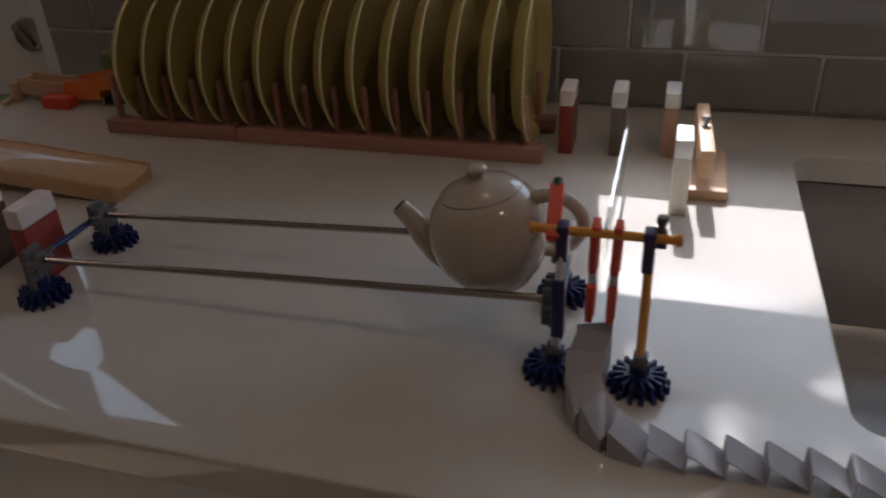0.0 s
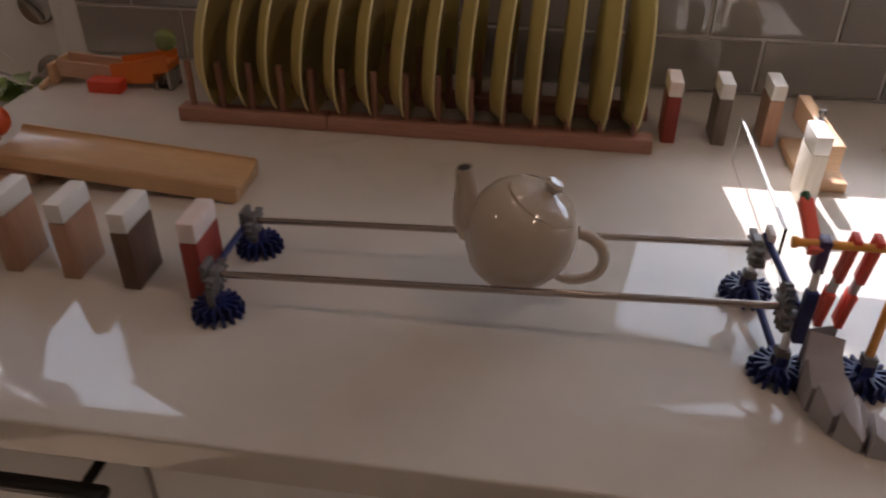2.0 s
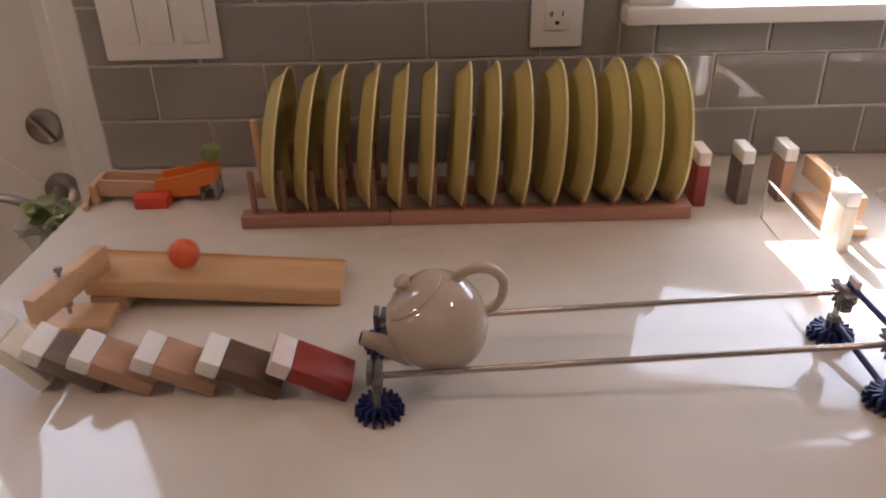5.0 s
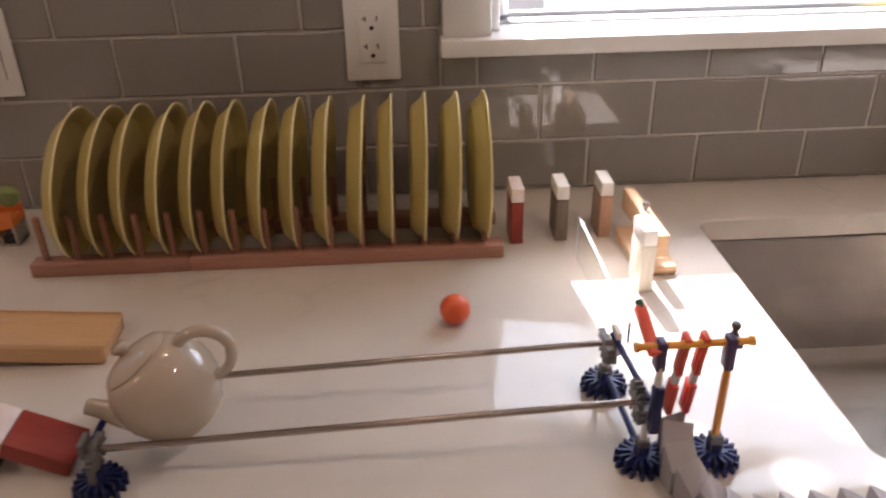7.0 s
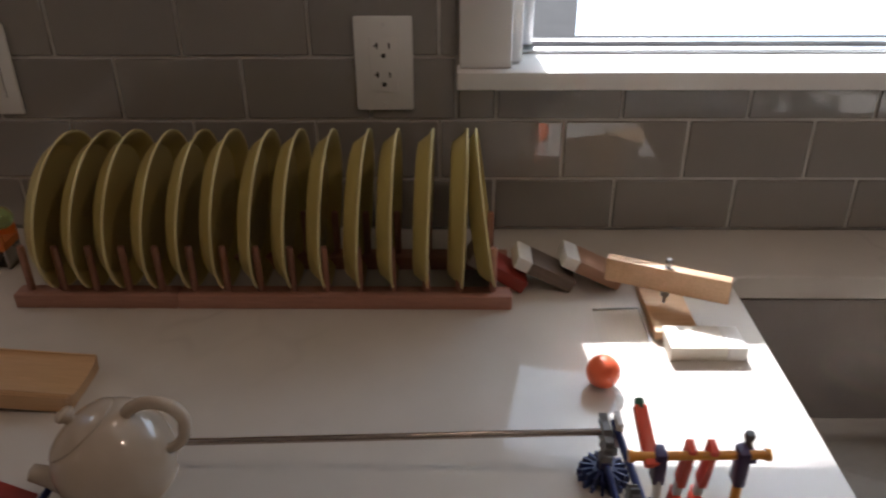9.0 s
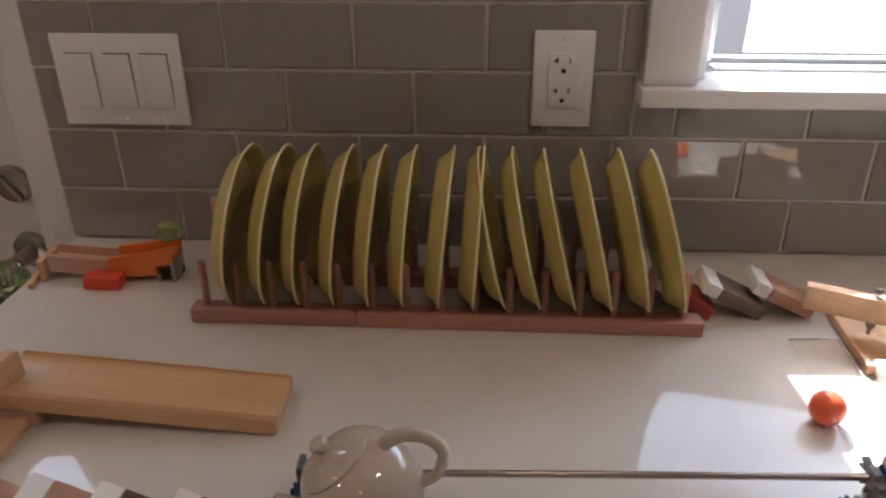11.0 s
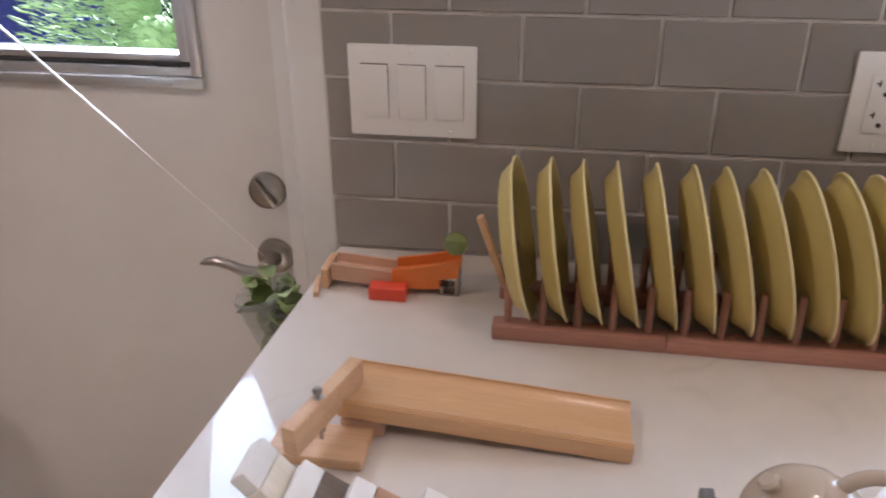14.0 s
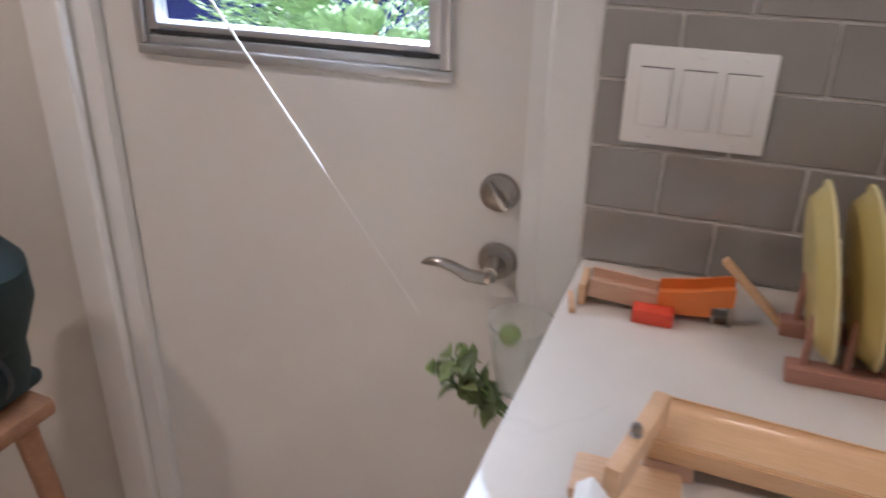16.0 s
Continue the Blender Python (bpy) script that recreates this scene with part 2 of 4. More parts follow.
def lathe(bm, profile, seg=40, m=None):
    """Turns (radius, height) pairs about z."""
    b = bmesh.new()
    rings = []
    for r, z in profile:
        if r < 1e-6:
            rings.append([b.verts.new((0, 0, z))])
        else:
            rings.append([b.verts.new((r * math.cos(2 * math.pi * k / seg), r * math.sin(2 * math.pi * k / seg), z)) for k in range(seg)])
    for p, q in zip(rings, rings[1:]):
        for k in range(seg):
            j = (k + 1) % seg
            if len(p) == 1 and len(q) == 1:
                continue
            if len(p) == 1:
                b.faces.new((p[0], q[j], q[k]))
            elif len(q) == 1:
                b.faces.new((p[k], p[j], q[0]))
            else:
                b.faces.new((p[k], p[j], q[j], q[k]))
    bmesh.ops.recalc_face_normals(b, faces=b.faces[:])
    if m is not None:
        b.transform(m)
    merge(bm, b)
    return bm


def ball(bm, c, r, seg=24, rings=14, scale=(1, 1, 1)):
    b = bmesh.new()
    bmesh.ops.create_uvsphere(b, u_segments=seg, v_segments=rings, radius=r)
    for v in b.verts:
        v.co = Vector((v.co.x * scale[0], v.co.y * scale[1], v.co.z * scale[2])) + Vector(c)
    merge(bm, b)
    return bm


def prism(bm, outline, y0, y1, m=None):
    """An outline in x and z, drawn out from y0 to y1."""
    b = bmesh.new()
    a = [b.verts.new((x, y0, z)) for x, z in outline]
    c = [b.verts.new((x, y1, z)) for x, z in outline]
    n = len(a)
    b.faces.new(a)
    b.faces.new(c[::-1])
    for i in range(n):
        b.faces.new((a[i], c[i], c[(i + 1) % n], a[(i + 1) % n]))
    bmesh.ops.recalc_face_normals(b, faces=b.faces[:])
    if m is not None:
        b.transform(m)
    merge(bm, b)
    return bm


def mesh(name, bm, material, smooth=False):
    me = bpy.data.meshes.new(name)
    bm.to_mesh(me)
    bm.free()
    me.materials.append(material)
    if smooth:
        me.shade_smooth()
        me.set_sharp_from_angle(angle=radians(38))
    return me


def part(name, bm, material, parent, label="", smooth=True):
    ob = new(name, mesh(name, bm, material, smooth))
    ob.parent = parent
    if label:
        tagged(ob, label)
    return ob


def thing(name, label, category, at=(0, 0, 0), group="", kind=""):
    ob = new(name)
    ob.empty_display_size = 0.05
    ob.location = at
    return tagged(ob, label, category, group, kind)


def solid(name, bm, material, label, category="", kind="structure", smooth=True, group=""):
    ob = new(name, mesh(name, bm, material, smooth))
    return tagged(ob, label, category, group, kind)


B = bmesh.new
C = 0.9  # height of the counter top

# ---- the large structure ----
P, R0, RH = 0.1554, 0.073, 0.0792
WX0, WX1, WZ0, WZ1 = 0.482, 1.45, 1.115, 2.05  # kitchen window opening
DX0, DX1, DZ1 = -1.072, -0.405, 2.05  # door opening

wall = B()
for x0, x1, z0, z1 in ((-0.3125, WX0, 0, 2.4), (WX0, WX1, 0, WZ0), (WX0, WX1, WZ1, 2.4), (WX1, 2.6, 0, 2.4)):
    box(wall, x0, x1, 0.006, 0.16, z0, z1)
for x0, x1, z0, z1 in ((-3.0, DX0 - 0.036, 0, 2.4), (DX0 - 0.036, DX1 + 0.027, DZ1, 2.4), (DX1 + 0.027, -0.3125, 0, 2.4)):
    box(wall, x0, x1, 0.076, 0.16, z0, z1)
wall_north = solid("wall_north", wall, WALLPAINT, "cream painted kitchen wall with door and window openings", "wall", smooth=False)
grout = B()
box(grout, -0.312, 0.43, 0.0025, 0.0058, C, 1.75)
box(grout, 0.43, 2.2, 0.0025, 0.0058, C, 1.105)
solid("backsplash_grout", grout, GROUT, "pale grout bed behind the grey wall tiles", "grout", smooth=False)

for name, b in (("wall_south", (-3.0, 2.6, -3.7, -3.55, 0, 2.4)), ("wall_west", (-3.15, -3.0, -3.7, 0.16, 0, 2.4)), ("wall_east", (2.6, 2.75, -3.7, 0.16, 0, 2.4))):
    solid(name, box(B(), *b), WALLPAINT, "plain cream painted room wall", "wall", smooth=False)
solid("ceiling", box(B(), -3.15, 2.75, -3.7, 0.16, 2.4, 2.5), TRIM, "plain white ceiling", "ceiling", smooth=False)
# Unseen floor, its pale colour chosen to bounce sunlight up at the door.
solid("floor", box(B(), -3.15, 2.75, -3.7, 0.16, -0.1, 0.0), FLOOR_W, "unseen wooden floor, made pale to bounce sun onto the door", "floor", smooth=False)
# A fitting for every lamp, those of the added fill lamps included.
for lx, ly, watts in DOWNLIGHTS_AND_FILLS:
    dl = thing("downlight_fitting", "white round recessed ceiling downlight, unseen, its place assumed", "ceiling light", (lx, ly, 2.4), "ceiling downlights")
    part("ring", lathe(B(), ((0.086, 0), (0.104, 0), (0.104, -0.006), (0.088, -0.008), (0.086, 0))), TRIM, dl)

# Counter slab with a hole for the sink.
SX0, SX1, SY0, SY1 = 0.742, 1.46, -0.568, -0.124


def rounded(x0, x1, y0, y1, r, n=6):
    out = []
    for cx, cy, a0 in ((x1 - r, y1 - r, 0), (x0 + r, y1 - r, 90), (x0 + r, y0 + r, 180), (x1 - r, y0 + r, 270)):
        out += [(cx + r * math.cos(radians(a0 + 90 * i / n)), cy + r * math.sin(radians(a0 + 90 * i / n))) for i in range(n + 1)]
    return out


CX0, CX1, CY0 = -0.317, 2.3, -0.684
hole = rounded(SX0, SX1, SY0, SY1, 0.022)
cut = B()
vs = [cut.verts.new((x, y, C)) for x, y in hole]
outer = [cut.verts.new((x, y, C)) for x, y in ((CX1, 0.0022), (CX0 + 0.01, 0.0022), (CX0 - 0.024, CY0), (CX1, CY0))]
n = 7
for k in range(4):
    arc = vs[k * n:(k + 1) * n]
    for a, b in zip(arc, arc[1:]):
        cut.faces.new((outer[k], a, b)[::-1])
    cut.faces.new((outer[k], arc[-1], vs[((k + 1) * n) % len(vs)], outer[(k + 1) % 4])[::-1])
bmesh.ops.recalc_face_normals(cut, faces=cut.faces[:])
if sum(f.normal.z for f in cut.faces) < 0:
    bmesh.ops.reverse_faces(cut, faces=cut.faces[:])
ext = bmesh.ops.extrude_face_region(cut, geom=cut.faces[:])
for v in ext["geom"]:
    if isinstance(v, bmesh.types.BMVert):
        v.co.z -= 0.03
bmesh.ops.recalc_face_normals(cut, faces=cut.faces[:])
rim = [e for e in cut.edges if abs(e.verts[0].co.z - C) < 1e-5 and abs(e.verts[1].co.z - C) < 1e-5 and len(e.link_faces) == 2 and abs(e.link_faces[0].normal.z - e.link_faces[1].normal.z) > 0.5]
bmesh.ops.bevel(cut, geom=rim, offset=0.003, segments=3, affect="EDGES", profile=0.5)
solid("countertop", cut, QUARTZ, "polished white quartz kitchen countertop with faint warm veins", "countertop")

# Base cabinets below the slab.
cab = thing("base_cabinet", "white painted base cabinet with drawer fronts under the counter", "cabinet", (0, 0, 0))
part("carcass", box(B(), -0.30, 0.70, -0.64, -0.003, 0.1, C - 0.032), TRIM, cab, smooth=False)
for i, (x0, x1) in enumerate(((-0.30, 0.09), (0.094, 0.70))):
    dr = part("drawer_front", box(B(), x0, x1, -0.662, -0.642, 0.68, C - 0.045, 0.002), TRIM, cab)
    part("drawer_front", box(B(), x0, x1, -0.662, -0.642, 0.12, 0.676, 0.002), TRIM, cab)
    xm = x1 - 0.11
    h = B()
    box(h, xm - 0.1, xm + 0.1, -0.70, -0.688, 0.842, 0.852, 0.003)
    for q in (-0.08, 0.08):
        tube(h, ((xm + q, -0.662, 0.847), (xm + q, -0.69, 0.847)), 0.004)
    part("handle", h, DARK, dr, "black bar handle")
cab2 = thing("sink_cabinet", "white painted cabinet under the sink", "cabinet", (0, 0, 0))
part("carcass", box(B(), 0.705, 2.28, -0.60, -0.003, 0.1, 0.62), TRIM, cab2, smooth=False)
for x0, x1 in ((0.705, 1.30), (1.304, 2.28)):
    part("door_panel", box(B(), x0, x1, -0.662, -0.602, 0.12, C - 0.045, 0.002), TRIM, cab2)

# Sink
sink = thing("sink", "brushed stainless steel undermount kitchen sink", "sink", (1.1, -0.34, 0.66))
sb = B()
prof = []
loops = []
for dz, inset, r in ((0.868, -0.02, 0.03), (0.868, 0.003, 0.02), (0.86, 0.004, 0.02), (0.69, 0.01, 0.03), (0.672, 0.03, 0.04)):
    pts = rounded(SX0 - 0.003 + inset, SX1 + 0.003 - inset, SY0 - 0.003 + inset, SY1 + 0.003 - inset, r)
    loops.append([sb.verts.new((x - 1.1, y + 0.34, dz - 0.66)) for x, y in pts])
for a, b in zip(loops, loops[1:]):
    for k in range(len(a)):
        sb.faces.new((a[k], a[(k + 1) % len(a)], b[(k + 1) % len(a)], b[k]))
sb.faces.new(loops[-1])
bmesh.ops.recalc_face_normals(sb, faces=sb.faces[:])
part("basin", sb, STEEL, sink)
dm = pose(-0.055, 0.06, 0.0125)
part("drain", lathe(B(), ((0.0, 0.002), (0.025, 0.0015), (0.03, 0.004), (0.045, 0.003), (0.055, 0.0005)), 32, dm), NICKEL, sink, "dark round sink drain with strainer")
ringb = B()
tube(ringb, [(-0.055 + 0.055 * math.cos(a), 0.06 + 0.055 * math.sin(a), 0.012 + 0.05) for a in (2 * math.pi * k / 32 for k in range(33))], 0.0015, 6)
for k in range(10):
    a = 2 * math.pi * k / 10
    tube(ringb, ((-0.055 + 0.055 * math.cos(a), 0.06 + 0.055 * math.sin(a), 0.062), (-0.055 + 0.035 * math.cos(a), 0.06 + 0.035 * math.sin(a), 0.016)), 0.001, 5)
part("strainer_basket", ringb, NICKEL, sink, "thin wire strainer basket")
can = thing("steel_canister", "dark brushed steel canister standing beside the tiled wall", "canister", (1.112, -0.062, C))
part("body", lathe(B(), ((0.0, 0.0), (0.037, 0.0), (0.039, 0.003), (0.039, 0.125), (0.036, 0.14), (0.0, 0.142))), NICKEL, can)
part("lid", lathe(B(), ((0.0365, 0.141), (0.0365, 0.158), (0.033, 0.162), (0.0, 0.163))), STEEL, can)

# Kitchen window: trim, sill, aluminium sash, panes
win = thing("window_1", "kitchen window with white trim and a slim aluminium sash", "window", (0.966, 0.0, WZ0), kind="structure")
def wpart(name, boxes, material, label="", bevel=0.002):
    b = B()
    for q in boxes:
        box(b, q[0] - 0.966, q[1] - 0.966, q[2], q[3], q[4] - WZ0, q[5] - WZ0, bevel)
    return part(name, b, material, win, label)


wpart("window_sill", [(0.417, 1.515, -0.032, 0.075, 1.099, 1.122)], TRIM, "white window sill", 0.004)
wpart("trim_board", [(0.421, WX0, -0.018, 0.0055, 1.1225, WZ1)], TRIM)
wpart("trim_board", [(WX1, 1.511, -0.018, 0.0055, 1.1225, WZ1)], TRIM)
wpart("trim_board", [(0.421, 1.511, -0.018, 0.0055, WZ1 + 0.001, WZ1 + 0.07)], TRIM)
wpart("reveal", [(WX0 + 0.0005, WX0 + 0.014, 0.006, 0.155, 1.123, WZ1 - 0.001)], TRIM)
wpart("reveal", [(WX1 - 0.014, WX1 - 0.0005, 0.006, 0.155, 1.123, WZ1 - 0.001)], TRIM)
wpart("window_frame", [(0.497, 1.435, 0.05, 0.068, 1.1225, 1.1275), (0.497, 1.435, 0.07, 0.085, 1.1225, 1.1335), (0.497, 0.512, 0.05, 0.085, 1.134, WZ1 - 0.002), (1.42, 1.435, 0.05, 0.085, 1.134, WZ1 - 0.002)], ALU, "grey aluminium window frame", 0.001)
wpart("sash_rail", [(0.513, 1.419, 0.052, 0.082, 1.398, 1.43)], ALU, "grey aluminium meeting rail", 0.001)
for z0, z1 in ((1.1338, 1.3975), (1.4305, WZ1 - 0.003)):
    pn = wpart("pane", [(0.5125, 1.4195, 0.066, 0.069, z0, z1)], PANE, "clear window pane", 0.0)
    pn.visible_shadow = False
fl = thing("yellow_flower", "small yellow flower lying on the window sill", "flower", (1.075, 0.02, 1.1225))
pb = B()
for k in range(9):
    a = k * 0.7
    ball(pb, (0.022 * math.cos(a), 0.010 * math.sin(a), 0.012 + 0.006 * math.sin(k * 2.1)), 0.009, 8, 5, (1.6, 0.9, 0.7))
part("petals", pb, YELLOW, fl)

# Door with aluminium framed window, casing, lock and lever
for name, x0, x1 in (("door_casing_right", DX1 + 0.0265, -0.3128), ("door_casing_left", -1.18, DX0 - 0.0355)):
    cb = box(B(), x0, x1, 0.055, 0.0755, 0, DZ1 + 0.08, 0.007, 3)
    solid(name, cb, TRIM, "white painted door casing board", "trim")
solid("door_casing_head", box(B(), DX0 - 0.035, DX1 + 0.026, 0.06, 0.0755, DZ1 + 0.012, DZ1 + 0.08, 0.003), TRIM, "white painted door head casing", "trim")
jb = B()
box(jb, DX0 - 0.0355, DX0, 0.078, 0.1595, 0, DZ1)
box(jb, DX1, DX1 + 0.0265, 0.078, 0.1595, 0, DZ1)
box(jb, DX0 + 0.0003, DX0 + 0.02, 0.143, 0.16, 0, DZ1)
box(jb, DX1 - 0.02, DX1 - 0.0003, 0.143, 0.16, 0, DZ1)
solid("door_jamb", jb, TRIM, "white painted door jamb", "trim", smooth=False)
DY = 0.10
door = thing("door_1", "white painted back door with a half window and nickel lever", "door", (-0.75, DY, 0.0), kind="structure")
def dbox(bm, x0, x1, y0, y1, z0, z1, bevel=0.0):
    return box(bm, x0 + 0.75, x1 + 0.75, y0 - DY, y1 - DY, z0, z1, bevel)


GX0, GX1, GZ0, GZ1 = -1.005, -0.514, 1.083, 1.95
leaf = B()
for x0, x1, z0, z1 in ((DX0 + 0.002, GX0 + 0.02, 0.01, DZ1 - 0.006), (GX1 - 0.02, DX1 - 0.002, 0.01, DZ1 - 0.006), (GX0 + 0.02, GX1 - 0.02, 0.01, GZ0 + 0.02), (GX0 + 0.02, GX1 - 0.02, GZ1 - 0.02, DZ1 - 0.006)):
    dbox(leaf, x0, x1, DY, DY + 0.042, z0, z1)
part("leaf", leaf, PAINT, door, smooth=False)
fr = B()
for x0, x1, z0, z1 in ((GX0, GX1, GZ0, GZ0 + 0.016), (GX0, GX1, GZ1 - 0.016, GZ1), (GX0, GX0 + 0.016, GZ0 + 0.0165, GZ1 - 0.0165), (GX1 - 0.016, GX1, GZ0 + 0.0165, GZ1 - 0.0165)):
    dbox(fr, x0, x1, DY - 0.012, DY - 0.0005, z0, z1, 0.003)
part("window_frame", fr, ALU, door, "grey aluminium outer window frame")
fr = B()
dbox(fr, GX0 + 0.017, GX1 - 0.017, DY - 0.006, DY + 0.02, GZ0 + 0.0165, GZ0 + 0.029, 0.001)
dbox(fr, GX0 + 0.017, GX0 + 0.034, DY - 0.004, DY + 0.02, GZ0 + 0.0365, GZ1 - 0.0165, 0.001)
dbox(fr, GX1 - 0.034, GX1 - 0.017, DY - 0.004, DY + 0.02, GZ0 + 0.0365, GZ1 - 0.0165, 0.001)
dbox(fr, GX0 + 0.017, GX1 - 0.017, DY - 0.001, DY + 0.03, GZ0 + 0.0365, GZ0 + 0.046, 0.001)
part("sash", fr, ALU, door, "grey aluminium sliding sash")
fr = B()
dbox(fr, GX0 + 0.018, GX1 - 0.018, DY - 0.002, DY + 0.012, GZ0 + 0.0295, GZ0 + 0.036, 0.001)
for q in (GX0 + 0.035, GX1 - 0.07):
    dbox(fr, q, q + 0.04, DY - 0.006, DY - 0.0022, GZ0 + 0.029, GZ0 + 0.038, 0.0015)
part("gasket", fr, RUBBER, door, "black rubber gasket strip")
sc = B()
for q in (-0.96, -0.86, -0.66, -0.56):
    lathe(sc, ((0, -0.001), (0.002, -0.001), (0.0025, 0.001)), 10, pose(q + 0.75, -0.0125, GZ0 + 0.007, 90))
part("screws", sc, NICKEL, door)
dp = part("pane", dbox(B(), GX0 + 0.0345, GX1 - 0.0345, DY + 0.012, DY + 0.015, GZ0 + 0.0465, GZ1 - 0.017), PANE, door, smooth=False)
dp.visible_shadow = False
lock = thing("deadbolt", "round satin nickel deadbolt turn on the door", "lock", (-0.441, DY - 0.0005, 0.934))
part("rose", lathe(B(), ((0, 0.012), (0.02, 0.012), (0.027, 0.008), (0.0285, 0.0), (0, 0)), 40, pose(0, 0, 0, 90)), NICKEL, lock)
tb = B()
box(tb, -0.0245, 0.0245, -0.021, -0.0125, -0.005, 0.005, 0.002, m=pose(0, 0, 0, 0, 52, 0))
part("thumb_turn", tb, NICKEL, lock)
lever = thing("door_lever", "satin nickel wave shaped door lever on a round rose", "door handle", (-0.439, DY - 0.0005, 0.827))
part("rose", lathe(B(), ((0, 0.012), (0.02, 0.012), (0.027, 0.008), (0.0285, 0.0), (0, 0)), 40, pose(0, 0, 0, 90)), NICKEL, lever)
part("neck", lathe(B(), ((0.0135, 0.0125), (0.011, 0.025), (0.012, 0.05), (0.0, 0.05)), 24, pose(0, 0, 0, 90)), NICKEL, lever)
hb = B()
tube(hb, [(0.008, -0.048, -0.002), (-0.006, -0.05, -0.006), (-0.03, -0.052, -0.004), (-0.052, -0.053, 0.006), (-0.072, -0.053, 0.011), (-0.09, -0.052, 0.008), (-0.1, -0.05, 0.003)], [0.008, 0.0105, 0.0095, 0.008, 0.0075, 0.006, 0.002], 16, True, 0.75)
part("handle", hb, NICKEL, lever)
part("key_button", lathe(B(), ((0, 0.062), (0.0045, 0.062), (0.006, 0.058), (0.007, 0.052)), 20, pose(0, 0, -0.003, 90)), STEEL, lever)

# Switch plate and outlet
sw = thing("switch_plate", "white three gang rocker switch plate", "light switch", (-0.2, 0.0, 1.1175))
part("plate", box(B(), -0.0785, 0.0785, -0.0065, -0.0008, -0.056, 0.056, 0.0025), PLASTIC_W, sw)
for q in (-0.046, 0.0, 0.046):
    g = B()
    box(g, q - 0.0170, q + 0.0170, -0.0069, -0.0064, -0.0334, 0.0334)
    part("gap", g, SLOT, sw, "thin dark plate colouring in the shaded gap round a rocker", smooth=False)
    rk = B()
    box(rk, q - 0.0167, q + 0.0167, -0.0098, -0.007, -0.033, 0.033, 0.001, m=pose(0, 0, 0, 2.0))
    part("rocker", rk, PLASTIC_W, sw)
    for z in (-0.048, 0.048):
        part("screw", lathe(B(), ((0, 0.0009), (0.002, 0.0007), (0.0026, 0.0)), 10, pose(q, -0.0066, z, 90)), PLASTIC_W, sw)
ol = thing("outlet_plate", "white duplex power outlet plate with dark slots", "power outlet", (0.33, 0.0, 1.124))
part("plate", box(B(), -0.035, 0.035, -0.0065, -0.0008, -0.057, 0.057, 0.0025), PLASTIC_W, ol)
part("receptacle", box(B(), -0.0168, 0.0168, -0.009, -0.0068, -0.033, 0.033, 0.001), PLASTIC_W, ol)
for z in (-0.0175, 0.0175):
    # Raised dark boxes give the slots their inner shade by colour.
    sl = B()
    box(sl, -0.0085, -0.0068, -0.0094, -0.0088, z + 0.002, z + 0.0095)
    box(sl, -0.0115, -0.006, -0.0094, -0.0089, z + 0.005, z + 0.0066)
    box(sl, 0.0062, 0.0079, -0.0094, -0.0088, z + 0.0025, z + 0.009)
    lathe(sl, ((0, 0.0005), (0.0028, 0.0005), (0.0028, 0)), 12, pose(0, -0.009, z - 0.006, 90))
    part("socket_slots", sl, SLOT, ol, "dark pieces colouring in the shade of the socket slots", smooth=False)
for z in (-0.048, 0.048):
    part("screw", lathe(B(), ((0, 0.0009), (0.002, 0.0007), (0.0026, 0.0)), 10, pose(0, -0.0066, z, 90)), PLASTIC_W, ol)

# ---- things on the counter ----


def domino(x, y0, y1, body, label, height=0.0745, thick=0.0155, right=False):
    """Stands with its lower left edge (or right edge) at x; the hinge edge is the origin."""
    d = thing("domino_block", label, "domino block", (x, (y0 + y1) / 2, C), "chain of domino blocks")
    h = (y1 - y0) / 2
    a, b = (-thick, 0.0) if right else (0.0, thick)
    part("body", box(B(), a, b, -h, h, 0.0, height * 0.745, 0.0012), body, d)
    part("cap", box(B(), a - 0.0002, b + 0.0002, -h - 0.0002, h + 0.0002, height * 0.747, height, 0.0022), CAP_STAIN if body is RED_W else CAP, d, "white painted end cap with red smudges" if body is RED_W else "white painted end cap")
    return d


D_LEFT = []
for x, y, body, label in ((0.081, -0.534, RED_W, "red wooden domino block with a white cap"), (0.0195, -0.529, BROWN_W, "dark walnut domino block with a white cap"), (-0.0385, -0.523, TAN_W, "tan wooden domino block with a white cap"), (-0.095, -0.5205, TAN_W, "tan wooden domino block with a white cap"), (-0.142, -0.514, GREY_W, "grey brown wooden domino block with a white cap"), (-0.195, -0.51, CREAM_W, "all white wooden domino block beside the wooden lever")):
    D_LEFT.append(domino(x, y, y + 0.043, body, label))
D_RIGHT = []
for x, y, body, label in ((0.6035, -0.158, TAN_W, "tan wooden domino block with a white cap"), (0.548, -0.163, GREY_W, "grey brown wooden domino block with a white cap"), (0.492, -0.166, RED_W, "red wooden domino block with a white cap beside the plate rack")):
    D_RIGHT.append(domino(x, y, y + 0.042, body, label))
D_WHITE = domino(0.633, -0.293, -0.252, CREAM_W, "white wooden domino block standing in the sun patch", 0.077, 0.016, True)


